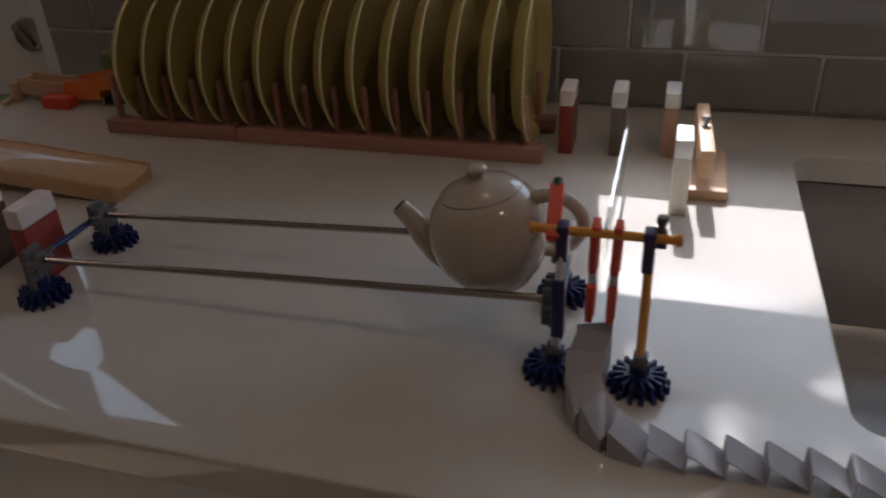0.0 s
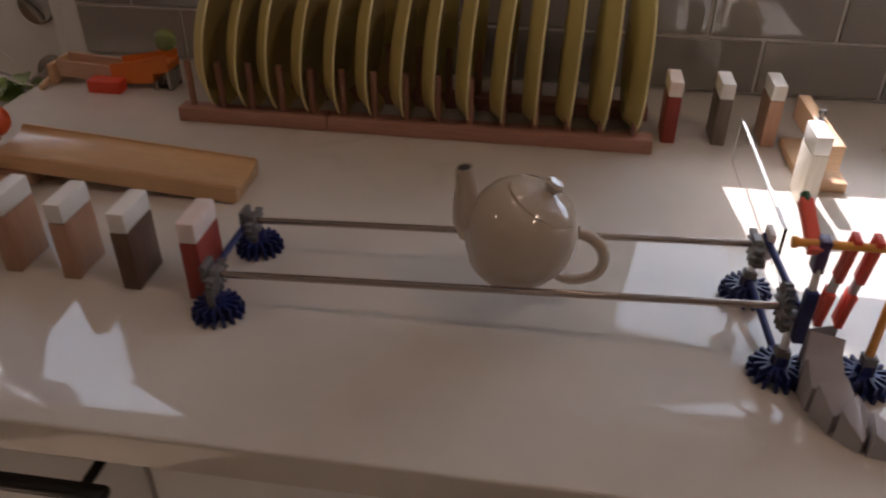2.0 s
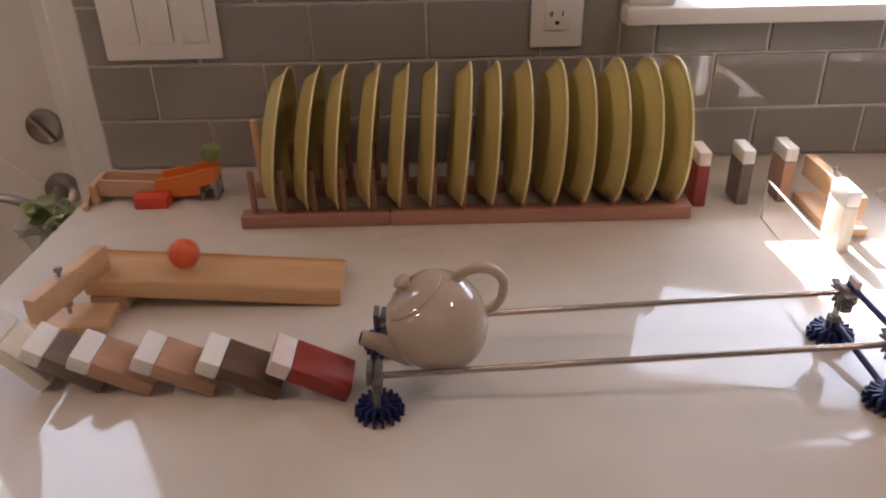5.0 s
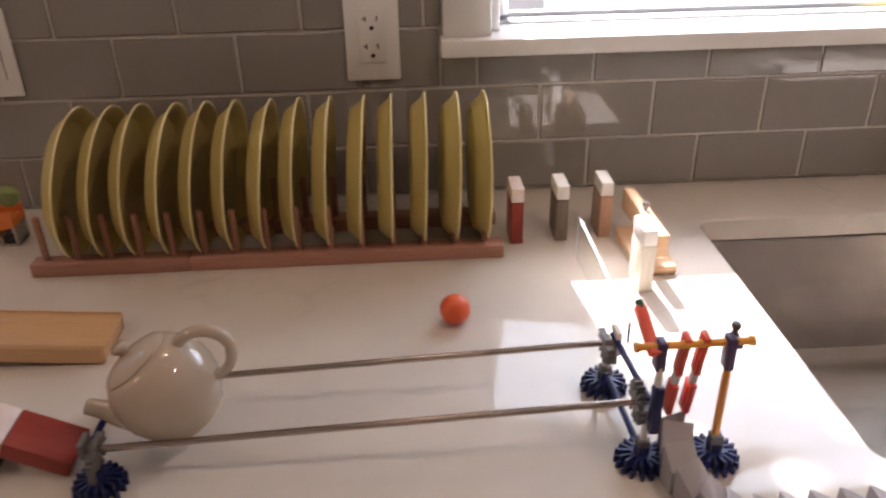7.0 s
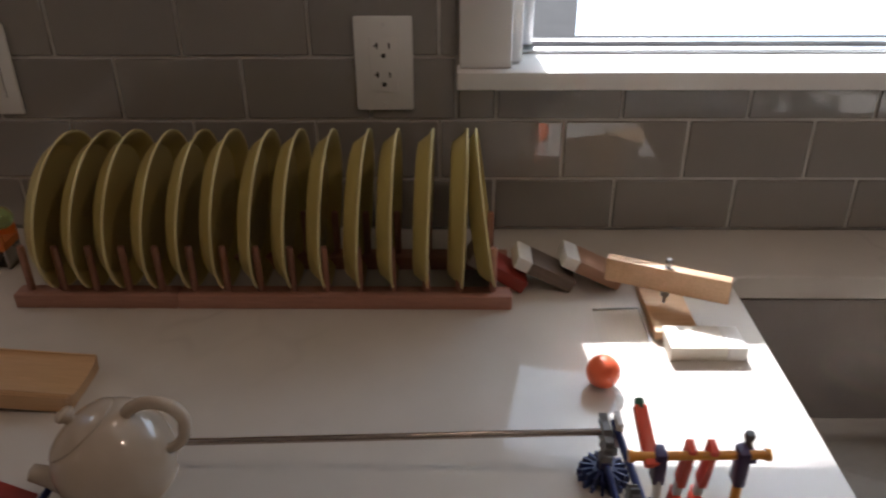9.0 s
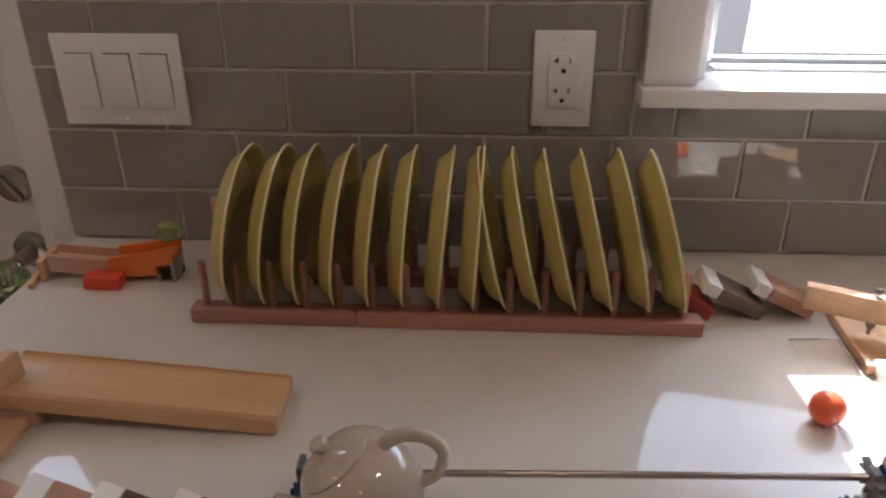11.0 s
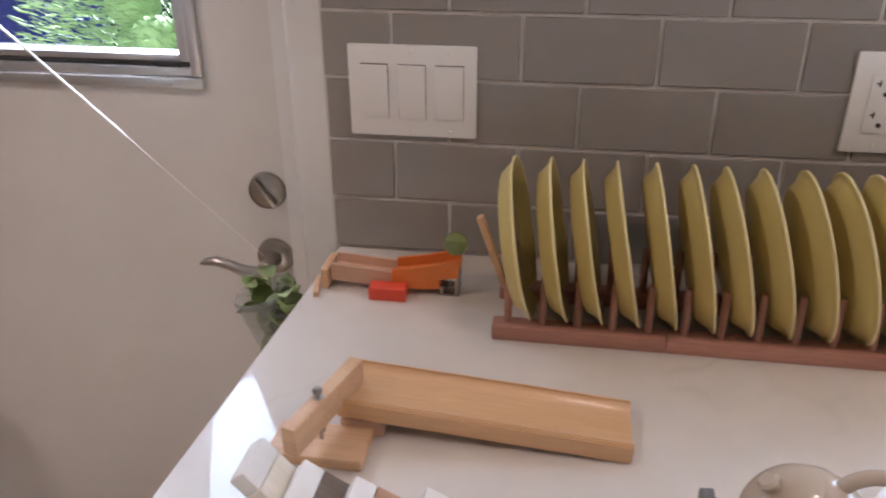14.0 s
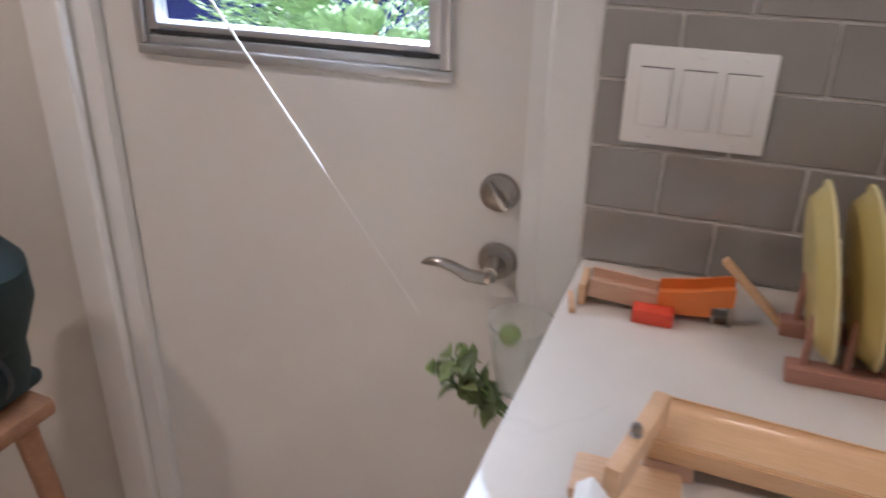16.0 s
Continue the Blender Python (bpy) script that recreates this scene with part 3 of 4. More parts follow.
def lever_bar(at, base, label, front=-0.066):
    bar = thing("pivot_lever", label, "wooden lever", at)
    part("bar", box(B(), -0.007, 0.007, front, 0.066, -0.014, 0.014, 0.002), BEECH_PALE, bar)
    part("bolt", lathe(B(), ((0, 0.024), (0.003, 0.024), (0.0042, 0.022), (0.0042, 0.0195), (0.002, 0.019), (0.002, 0.014), (0.005, 0.0142), (0.005, 0.0135))), NICKEL, bar, "steel bolt head")
    part("lower_nut", lathe(B(), ((0.002, -0.0135), (0.0022, -0.016), (0.005, -0.016), (0.005, -0.021), (0.002, -0.021), (0.002, -0.03), (0, -0.03)), 6), NICKEL, bar, "steel hexagon nut")
    bs = thing("lever_base", "flat pale beech base plank under a wooden lever", "wooden base")
    part("plank", box(B(), *base, 0.003), BEECH_PALE, bs)
    return bar


GATE = lever_bar((-0.207, -0.403, 0.945), (-0.252, -0.166, -0.425, -0.378, C, 0.912), "pale beech lever bar on a steel bolt beside the slide", -0.046)
SWING = lever_bar((0.645, -0.205, 0.945), (0.625, 0.672, -0.258, -0.15, C, 0.912), "pale beech lever bar on a steel bolt near the sink")

# Ball slide: trough with a rounded groove
slide = thing("ball_slide", "varnished beech ball slide trough sloping down", "wooden slide", (-0.2, -0.3455, C))
sec = []
W2, HH = 0.034, 0.0185
for k in range(13):
    a = math.pi * k / 12
    sec.append((-0.029 * math.cos(a), HH - 0.0075 * math.sin(a)))
sec = [(-0.029, 0.0)] + sec + [(0.029, 0.0)]
L = 0.262
tilt = pose(0, 0, 0.0205, 0, 4.45, 0)


def drawn(section, bevel):
    sb = B()
    q0 = [sb.verts.new((0, y, z)) for y, z in section]
    q1 = [sb.verts.new((L, y, z)) for y, z in section]
    sb.faces.new(q0)
    sb.faces.new(q1[::-1])
    for i in range(len(section)):
        j = (i + 1) % len(section)
        sb.faces.new((q0[i], q1[i], q1[j], q0[j]))
    bmesh.ops.recalc_face_normals(sb, faces=sb.faces[:])
    if bevel:
        bmesh.ops.bevel(sb, geom=sb.edges[:], offset=bevel, segments=2, affect="EDGES")
    sb.transform(tilt)
    return sb


part("grooved_bed", drawn(sec, 0), BEECH, slide)
for y0, y1 in ((-W2, -0.0292), (0.0292, W2)):
    part("side_board", drawn(((y0, 0.0), (y0, HH + 0.0004), (y1, HH + 0.0004), (y1, 0.0)), 0.0014), BEECH, slide)
blk = thing("wooden_block", "small pinkish beech block under the slide", "wooden block", (-0.178, -0.342, C))
part("block", box(B(), -0.02, 0.02, -0.036, 0.036, 0, 0.0178, 0.003), BEECH_PINK, blk)

BALL_T = thing("red_ball", "orange red wooden ball", "ball", (-0.205, -0.338, 0.963))
part("ball", ball(B(), (0, 0, 0), 0.0163, 32, 20), BALL, BALL_T)

# Plate rack
rack = thing("plate_rack", "cedar wood plate rack made of two rails with round pegs", "plate rack", (-0.0625, -0.144, C))
PEG, NPEG = 0.0372, 15
for y in (-0.047, 0.042):
    for x0, x1 in ((-0.016, 0.168), (0.1685, 0.542)):
        part("rail", box(B(), x0, x1, y - 0.009, y + 0.0145, 0, 0.0175, 0.002), CEDAR, rack)
peg = B()
tube(peg, ((0, 0, 0.0165), (0, 0, 0.070), (0, 0, 0.0725)), [0.0042, 0.0042, 0.003], 10)
pegmesh = mesh("peg", peg, CEDAR, True)
for i in range(NPEG):
    for y in (-0.0425, 0.0465):
        ob = new("peg", pegmesh)
        ob.parent = rack
        ob.location = (PEG * i, y, 0.0)
        ob.rotation_euler = (0, 0, i * 1.3)

# Yellow plates, dished towards the sink
PR = 0.0945
PSCALE = 0.968
prof = [(0.0, 0.0), (0.073, 0.0), (0.0775, 0.0012), (0.087, 0.0125), (0.0905, 0.0152), (0.0925, 0.0158), (0.0945, 0.0165), (0.0945, 0.0188), (0.0925, 0.0188), (0.0905, 0.0178), (0.085, 0.0142), (0.0755, 0.0036), (0.0, 0.003)]
pl = lathe(B(), prof, 64, pose(0, 0, 0, 0, 90, 0))
bmesh.ops.translate(pl, verts=pl.verts, vec=(-0.008, 0, PR))
bmesh.ops.scale(pl, verts=pl.verts, vec=(PSCALE, PSCALE, PSCALE))
platemesh = mesh("plate", pl, PLATE, True)
platemesh.materials.append(LIT_RIM)
# Colours the outermost faces paler, as edge light would make them.
for poly in platemesh.polygons:
    if math.hypot(poly.center.y, poly.center.z - PR * PSCALE) > 0.0915 * PSCALE:
        poly.material_index = 1
PLATES = []
for j in range(14):
    p = new("plate", platemesh)
    tagged(p, "yellow plastic dinner plate standing in the wooden rack", "plate", "plates in the rack")
    PLATES.append(p)

# Stick that leans beside the first plate
STICK = thing("wooden_stick", "thin pale wooden stick standing beside the first plate", "wooden stick", (-0.068, -0.1, C + 0.0005))
part("stick", box(B(), -0.004, 0.004, -0.006, 0.006, 0.0, 0.107, 0.0012), BEECH_PALE, STICK)

# Marble run
run = thing("marble_run", "wooden marble run piece with an orange ramp on a red block", "marble run", (-0.2, -0.1, C))
wr = B()
prism(wr, ((-0.083, 0.012), (-0.083, 0.0335), (-0.008, 0.028), (-0.008, 0.006)), -0.014, -0.0105)
prism(wr, ((-0.083, 0.012), (-0.083, 0.0335), (-0.008, 0.028), (-0.008, 0.006)), 0.0165, 0.02)
prism(wr, ((-0.083, 0.012), (-0.083, 0.022), (-0.008, 0.016), (-0.008, 0.006)), -0.0105, 0.0165)
part("wooden_channel", wr, BEECH_PINK, run, "pale wooden channel", smooth=False)
orr = B()
side = ((-0.0075, 0.006), (-0.0075, 0.031), (0.03, 0.0375), (0.062, 0.046), (0.072, 0.0475), (0.072, 0.026), (0.05, 0.022), (0.05, 0.010), (0.03, 0.008))
prism(orr, side, -0.0145, -0.011)
prism(orr, side, 0.0175, 0.021)
prism(orr, ((-0.0075, 0.006), (-0.0075, 0.019), (0.03, 0.0255), (0.062, 0.034), (0.072, 0.0355), (0.072, 0.026), (0.05, 0.022), (0.05, 0.012)), -0.011, 0.0175)
part("orange_ramp", orr, ORANGE_W, run, "orange plastic ramp with side walls", smooth=False)
part("red_block", box(B(), -0.032, 0.012, -0.036, -0.015, 0.0, 0.0165, 0.0015), RED_BLOCK, run, "small red block foot")
bp = B()
box(bp, 0.05, 0.054, -0.013, 0.02, 0, 0.012, 0.0005)
box(bp, 0.068, 0.072, -0.013, 0.02, 0, 0.026, 0.0005)
box(bp, 0.05, 0.072, -0.013, 0.02, 0, 0.003, 0.0005)
part("stand", bp, NICKEL, run, "dark grey metal stand")
br = B()
box(br, -0.105, -0.099, -0.018, 0.024, 0.0, 0.007, 0.001, m=pose(0, 0, 0.0, 0, 0, 12))
box(br, -0.094, -0.086, -0.02, 0.026, 0.002, 0.028, 0.001)
part("end_stop", br, BEECH_PALE, run, "pale wooden end piece")
MARB = thing("green_marble", "translucent green glass marble", "marble", (-0.133, -0.0985, 0.9625))
part("marble", ball(B(), (0, 0, 0), 0.0143, 28, 18), MARBLE, MARB)

# Cup and herb bunch hung from a cord at the counter's end
CUP_AT = (-0.368, -0.065, 0.76)
CUP = thing("clear_cup", "clear plastic cup hung on a thin line beside the counter", "cup", CUP_AT)
cup_prof = [(0.0, 0.0), (0.026, 0.0), (0.028, 0.003), (0.042, 0.1), (0.0432, 0.1), (0.0432, 0.103), (0.0405, 0.103), (0.0262, 0.004), (0.0, 0.0035)]
cw = part("cup_wall", lathe(B(), cup_prof, 40), CUP_PLASTIC, CUP)
cw.visible_shadow = False
PLANT = thing("herb_bunch", "bunch of fresh green basil leaves", "herb plant", (-0.372, -0.066, 0.775))
rng = random.Random(5)
st = B()
heads = []
for k in range(9):
    a = k * 0.75
    tip = Vector((0.028 * math.cos(a) + 0.004 * k - 0.016, 0.024 * math.sin(a), 0.06 + 0.045 * rng.random()))
    tube(st, ((0.006 * math.cos(a), 0.006 * math.sin(a), -0.02), (tip.x * 0.5, tip.y * 0.5, tip.z * 0.55), tip), [0.0016, 0.0014, 0.0009], 6)
    heads.append(tip)
part("stems", st, STEM, PLANT)


def leaf_mesh(length, width):
    b = B()
    rows = []
    n = 7
    for i in range(n + 1):
        u = i / n
        w = width * math.sin(math.pi * min(1, u * 0.93 + 0.07)) ** 0.8 * (1 - 0.25 * u)
        z = 0.12 * length * math.sin(math.pi * u) - 0.2 * length * u * u
        rows.append([b.verts.new((length * u, s * w, z + abs(s) * w * 0.25)) for s in (-1, -0.5, 0, 0.5, 1)])
    for p, q in zip(rows, rows[1:]):
        for k in range(4):
            b.faces.new((p[k], p[k + 1], q[k + 1], q[k]))
    bmesh.ops.solidify(b, geom=b.faces[:], thickness=0.0006)
    return mesh("leaf", b, LEAF, True)


leafmeshes = [leaf_mesh(0.03, 0.0145), leaf_mesh(0.023, 0.0115), leaf_mesh(0.036, 0.017)]
for k in range(72):
    tip = heads[k % 9] * rng.uniform(0.05, 1.05)
    lf = new("leaf", leafmeshes[k % 3 if k % 5 else 0])
    lf.parent = PLANT
    lf.location = tip
    lf.rotation_euler = (rng.uniform(-0.6, 0.6), rng.uniform(-0.9, 0.7), rng.uniform(0, 6.28))

CORD_T = thing("hanging_cord", "taut white cord running down to the cup", "cord", (-0.93, -0.05, 1.413))
dv = Vector((0.168, 0, -0.16)).normalized()
part("cord", tube(B(), ((-0.62 * dv.x, 0, -0.62 * dv.z), (0.5 * dv.x, 0, 0.5 * dv.z), (0.517 * dv.x, 0, 0.517 * dv.z)), [0.0016, 0.0016, 0.0006], 8), CORD, CORD_T, "white cord")
part("fishing_line", tube(B(), (0.516 * dv, 0.742 * dv), 0.0003, 6), CORD, CORD_T, "thin clear fishing line")

# Teapot, built about its rolling centre
POT_T = thing("teapot", "small round cream glazed ceramic teapot", "teapot", (0.488, -0.5, 0.978))
body_prof = [(0.0, -0.0388), (0.022, -0.0388), (0.0245, -0.0405), (0.0275, -0.0405), (0.029, -0.037), (0.036, -0.0305), (0.0425, -0.019), (0.0462, -0.006), (0.0468, 0.004), (0.0452, 0.014), (0.041, 0.0245), (0.036, 0.031), (0.0318, 0.0348), (0.0305, 0.0352), (0.0295, 0.033), (0.0, 0.03)]
part("body", lathe(B(), body_prof, 56), POT, POT_T)
part("foot_ring", lathe(B(), ((0.0, -0.0402), (0.022, -0.0402), (0.0247, -0.0412), (0.0272, -0.0412), (0.0278, -0.0395)), 40), FOOT, POT_T, "bare pale foot ring")
lid = part("lid", lathe(B(), ((0.0312, 0.0352), (0.0314, 0.0366), (0.027, 0.0402), (0.018, 0.0438), (0.008, 0.0456), (0.0055, 0.0465), (0.0, 0.0465)), 48), POT, POT_T)
part("knob", lathe(B(), ((0.0048, 0.046), (0.005, 0.0485), (0.0078, 0.0515), (0.0082, 0.054), (0.006, 0.0565), (0.0, 0.0572)), 28), POT, lid)
sp = B()
tube(sp, ((-0.034, 0, -0.016), (-0.044, 0, -0.01), (-0.053, 0, 0.002), (-0.06, 0, 0.0165), (-0.068, 0, 0.0285)), [0.0155, 0.0135, 0.0105, 0.0085, 0.0072], 24)
part("spout", sp, POT, POT_T)
# The spout is closed; a dark disc paints in its shaded mouth.
part("spout_mouth", tube(B(), ((-0.0676, 0, 0.0279), (-0.0684, 0, 0.0291)), 0.0052, 20), SLOT, POT_T, "dark disc colouring in the shaded spout opening")
hd = B()
hp = []
for k in range(17):
    a = radians(112 - 235 * k / 16)
    hp.append((0.0485 + 0.0255 * math.cos(a) * (1.0 if k < 10 else 0.92), 0, 0.004 + 0.0235 * math.sin(a)))
tube(hd, hp, 0.0054, 16, True, 0.8)
part("handle", hd, POT, POT_T)
for ob in POT_T.children_recursive:
    ob.data.transform(Matrix.Scale(0.945, 4))

# ---- construction toy track ----


def star(bm, m, r=0.0215, t=0.0062, arms=8, full=True, hub=0.007):
    """A flat snowflake connector of one outline: hub, spokes and forked tips."""
    pts = []
    for k in range(arms):
        mid = 45 * k - (0 if full else 90)
        for rr, da in ((0.46, -17), (1.0, -14), (1.0, -7), (0.6, -5), (0.6, 5), (1.0, 7), (1.0, 14), (0.46, 17)):
            a = radians(mid + da)
            pts.append((rr * r * math.cos(a), rr * r * math.sin(a)))
    if not full:
        pts.append((-0.35 * r, 0.3 * r))
        pts.append((-0.35 * r, -0.3 * r))
    prism(bm, pts, -t / 2, t / 2, m @ pose(0, 0, 0, 90))
    return bm


def foot(parent, x, y):
    part("foot_connector", star(B(), pose(x, y, C + 0.0032)), K_BLUE, parent, "blue snowflake connector foot", smooth=False)
    part("upper_connector", star(B(), pose(x, y, C + 0.0098, 0, 0, 22), r=0.0185), K_BLUE, parent, "blue snowflake connector", smooth=False)
    part("hub", lathe(B(), ((0.0, 0.0), (0.0065, 0.0), (0.0065, 0.008), (0.0, 0.008)), 16, pose(x, y, C + 0.0125)), K_NAVY, parent, "dark connector hub")


def rod_part(parent, a, b, r, material, label="", name="rod"):
    return part(name, tube(B(), (a, b), r, 12), material, parent, label)


track = thing("rolling_track", "construction toy trestles carrying two parallel steel rods", "toy track")
FL, BL, FR, BR = (0.116, -0.5405, 0.9345), (0.117, -0.4575, 0.9345), (0.538, -0.5445, 0.9575), (0.532, -0.4635, 0.9575)
rod_part(track, FL, FR, 0.0029, ROD, "polished steel rod", "steel_rod")
rod_part(track, BL, BR, 0.0029, ROD, "polished steel rod", "steel_rod")
for (x, y, z), fy in ((FL, -0.548), (BL, -0.452)):
    foot(track, x - 0.004, fy)
    up = B()
    box(up, x - 0.008, x - 0.002, fy - 0.009, fy + 0.009, C + 0.01, z - 0.006, 0.001)
    tube(up, ((x - 0.005, fy, C + 0.012), (x - 0.005, fy, z)), 0.0045, 10)
    part("upright", up, K_GREY, track, "grey upright connector")
    g = B()
    star(g, pose(x - 0.004, y, z, 0, 90, 0), r=0.017, arms=5, full=False, hub=0.005)
    part("rod_holder", g, K_GREY, track, "grey half round connector holding a rod")
    part("clip", box(B(), x - 0.0135, x - 0.0085, y - 0.009, y + 0.009, z - 0.004, z + 0.011, 0.001), K_GREY, track, "grey clip")
rod_part(track, (0.106, -0.545, 0.932), (0.107, -0.452, 0.932), 0.003, K_BLUE, "blue cross rod", "cross_rod")
for (x, y, z), fx, fy in ((FR, 0.547, -0.5525), (BR, 0.54, -0.4545)):
    foot(track, fx, fy)
    up = B()
    tube(up, ((fx, fy, C + 0.012), (fx + 0.001, fy + 0.002, z - 0.012)), 0.003, 10)
    part("upright", up, K_WHITE, track, "white upright rod")
    part("lower_socket", box(B(), fx - 0.005, fx + 0.005, fy - 0.005, fy + 0.005, C + 0.012, C + 0.026, 0.001), K_GREY, track, "dark grey socket")
    part("upper_socket", box(B(), x + 0.004, x + 0.014, y - 0.006, y + 0.006, z - 0.02, z - 0.003, 0.001), K_GREY, track, "dark grey socket")
    g = B()
    star(g, pose(x + 0.004, y, z, 0, 90, 0), r=0.018, arms=8 if y < -0.5 else 5, full=y < -0.5, hub=0.005)
    part("rod_holder", g, K_GREY, track, "grey toothed connector holding a rod")
rod_part(track, (0.55, -0.547, 0.96), (0.543, -0.458, 0.963), 0.003, K_BLUE, "dark blue cross rod", "cross_rod")
rod_part(track, (0.548, -0.545, 0.908), (0.541, -0.462, 0.918), 0.003, K_BLUE, "dark blue cross rod", "cross_rod")
part("clip", box(B(), 0.5425, 0.5475, -0.472, -0.455, 0.948, 0.972, 0.001), K_WHITE, track, "pale grey clip")

pusher = thing("release_frame", "construction toy frame with an orange bar and red flaps", "toy frame")
BY = -0.553
part("dark_column", box(B(), 0.5462, 0.5545, BY - 0.0125, BY - 0.0045, 0.941, 0.985, 0.001), K_NAVY, pusher, "navy column connector")
rod_part(pusher, (0.5503, BY - 0.008, 0.98), (0.5506, BY - 0.004, 1.006), 0.0028, K_WHITE, "white rod")
part("bar_clip", box(B(), 0.5468, 0.5545, BY - 0.0075, BY + 0.005, 0.997, 1.0225, 0.0012), K_PURPLE, pusher, "purple clip on the orange bar")
bar = rod_part(pusher, (0.5305, BY - 0.003, 1.0185), (0.6235, BY + 0.002, 1.016), 0.0031, K_ORANGE, "orange bar", "bar")
for ex in (0.5315, 0.6215):
    part("bar_collar", lathe(B(), ((0.0, -0.0015), (0.0042, -0.0015), (0.0042, 0.0015), (0.0, 0.0015)), 14, pose(ex, BY - 0.003 + 0.054 * (ex - 0.5305), 1.0185 - 0.027 * (ex - 0.5305), 0, 90)), K_ORANGE, bar)
part("red_arm", box(B(), -0.0046, 0.0046, -0.0036, 0.0036, -0.006, 0.036, 0.001, m=look((0.5443, BY - 0.002, 1.0165), (0.547, BY - 0.037, 0.9985))), K_RED, pusher, "red arm")
part("arm_tip", tube(B(), ((0.5422, BY + 0.0275, 1.032), (0.5419, BY + 0.034, 1.0355)), [0.0038, 0.0032], 10), K_GREEN, pusher, "dark green tip")
for fx in (0.5712, 0.5853):
    top, bot = Vector((fx, BY + 0.002, 1.0235)), Vector((fx - 0.0025, BY + 0.016, 0.942))
    dd = bot - top
    m = Matrix.Translation(top) @ dd.to_track_quat("Z", "Y").to_matrix().to_4x4()
    turn = m.to_3x3().inverted() @ Vector((1, 0, 0))
    m = m @ Matrix.Rotation(math.atan2(turn.y, turn.x), 4, "Z")
    for u0, u1, mm, ww in ((0.0, 0.47, K_RED, 0.0056), (0.46, 0.63, K_WHITE, 0.003), (0.61, 1.0, K_RED, 0.0064)):
        fb = box(B(), -0.0026, 0.0026, -ww, ww, u0 * dd.length, u1 * dd.length, 0.0006, m=m)
        if mm is K_RED:
            box(fb, -0.0033, 0.0033, -ww * 0.45, ww * 0.45, (u0 + 0.03) * dd.length, (u1 - 0.03) * dd.length, 0.0005, m=m)
        part("flap_section", fb, mm, pusher, "red flap section" if mm is K_RED else "white flap section")
foot(pusher, 0.606, -0.5535)
part("post_socket", box(B(), 0.601, 0.611, -0.5585, -0.5485, C + 0.012, C + 0.028, 0.001), K_GREY, pusher, "dark grey socket")
rod_part(pusher, (0.6055, -0.5525, C + 0.02), (0.605, BY - 0.001, 1.008), 0.0032, K_ORANGE, "orange post", "post")
part("bar_clip", box(B(), 0.6005, 0.608, BY - 0.006, BY + 0.006, 0.994, 1.0225, 0.0012), K_PURPLE, pusher, "purple clip on the orange post")
part("top_pin", lathe(B(), ((0.0, 0.012), (0.0032, 0.0115), (0.0038, 0.009), (0.0032, 0.0065), (0.0022, 0.005), (0.0038, 0.0), (0.0038, -0.004))), K_GREY, pusher, "dark pin on the bar").location = (0.6105, BY + 0.009, 1.0165)
part("pin_clip", box(B(), 0.606, 0.6145, BY - 0.001, BY + 0.0125, 1.01, 1.0175, 0.001), K_PURPLE, pusher, "purple clip under the pin")

# Folded card stairs
stairs = thing("card_stairs", "grey folded card staircase curving down", "card stairs")
curve = []
for k in range(14):
    if k < 5:
        a = radians(152 + 23.0 * k)
        curve.append((0.613 + 0.044 * math.cos(a), -0.573 + 0.046 * math.sin(a)))
    else:
        curve.append((0.615 + 0.0232 * (k - 5), -0.6185 + 0.0001 * (k - 5)))
part("back_panel", box(B(), -0.0125, 0.0125, -0.0006, 0.0006, 0, 0.0405, 0.0003, m=pose(0.5735, -0.5415, C, 0, 0, 20)), PAPER, stairs)
for k in range(13):
    a, b = Vector(curve[k]), Vector(curve[k + 1])
    d = (b - a)
    n = Vector((-d.y, d.x)).normalized()
    w0, w1 = -0.0115, 0.012
    z1 = C + (0.0165 if k > 4 else 0.041 - 0.005 * k)
    z0 = C + (0.0015 if k > 4 else 0.028 - 0.0058 * k)
    st = B()
    th = 0.0012 if k > 4 else None
    ring = []
    for w in (w0, w1):
        pa, pb = a + n * w, b + n * w
        if th:
            out = [(pa, z1), (pb, z0), (pb, z1), (pb - d.normalized() * th, z1), (pb - d.normalized() * th, z0 + th * 1.6), (pa + d.normalized() * 0.0004, z1 - th)]
        else:
            out = [(pa, z1), (pb, z0), (pb, C), (pa, C)]
        ring.append([st.verts.new((p.x, p.y, z)) for p, z in out])
    m = len(ring[0])
    st.faces.new(ring[0])
    st.faces.new(ring[1][::-1])
    for i in range(m):
        st.faces.new((ring[0][i], ring[1][i], ring[1][(i + 1) % m], ring[0][(i + 1) % m]))
    bmesh.ops.recalc_face_normals(st, faces=st.faces[:])
    part("step", st, PAPER, stairs, smooth=False)

# Clear sheet on edge
SHEET = thing("acrylic_sheet", "clear acrylic sheet standing on its edge", "acrylic sheet", (0.5695, -0.3, C))
shp = part("sheet", box(B(), -0.0028, 0.0, -0.125, 0.1, 0.0, 0.0498), ACRYLIC, SHEET, smooth=False)
shp.visible_shadow = False
# Strips along top and end, whitened in place of the sun's glint.
eb = B()
box(eb, -0.0028, 0.0, -0.125, 0.1, 0.05, 0.0512)
box(eb, -0.0028, 0.0, 0.1002, 0.1014, 0.0, 0.0512)
part("lit_edge", eb, SUNLIT_EDGE, SHEET, "edge of the clear sheet, coloured white as if sunlit", smooth=False)

# ---- stool and bag beside the door ----
stool = thing("wooden_stool", "brown oiled wooden stool beside the door", "stool", (-1.282, -0.262, 0.0))
SZ = 0.571
part("seat", box(B(), -0.17, 0.17, -0.16, 0.16, SZ - 0.03, SZ, 0.008, m=pose(0, 0, 0, 0, 0, -5)), STOOL_W, stool)
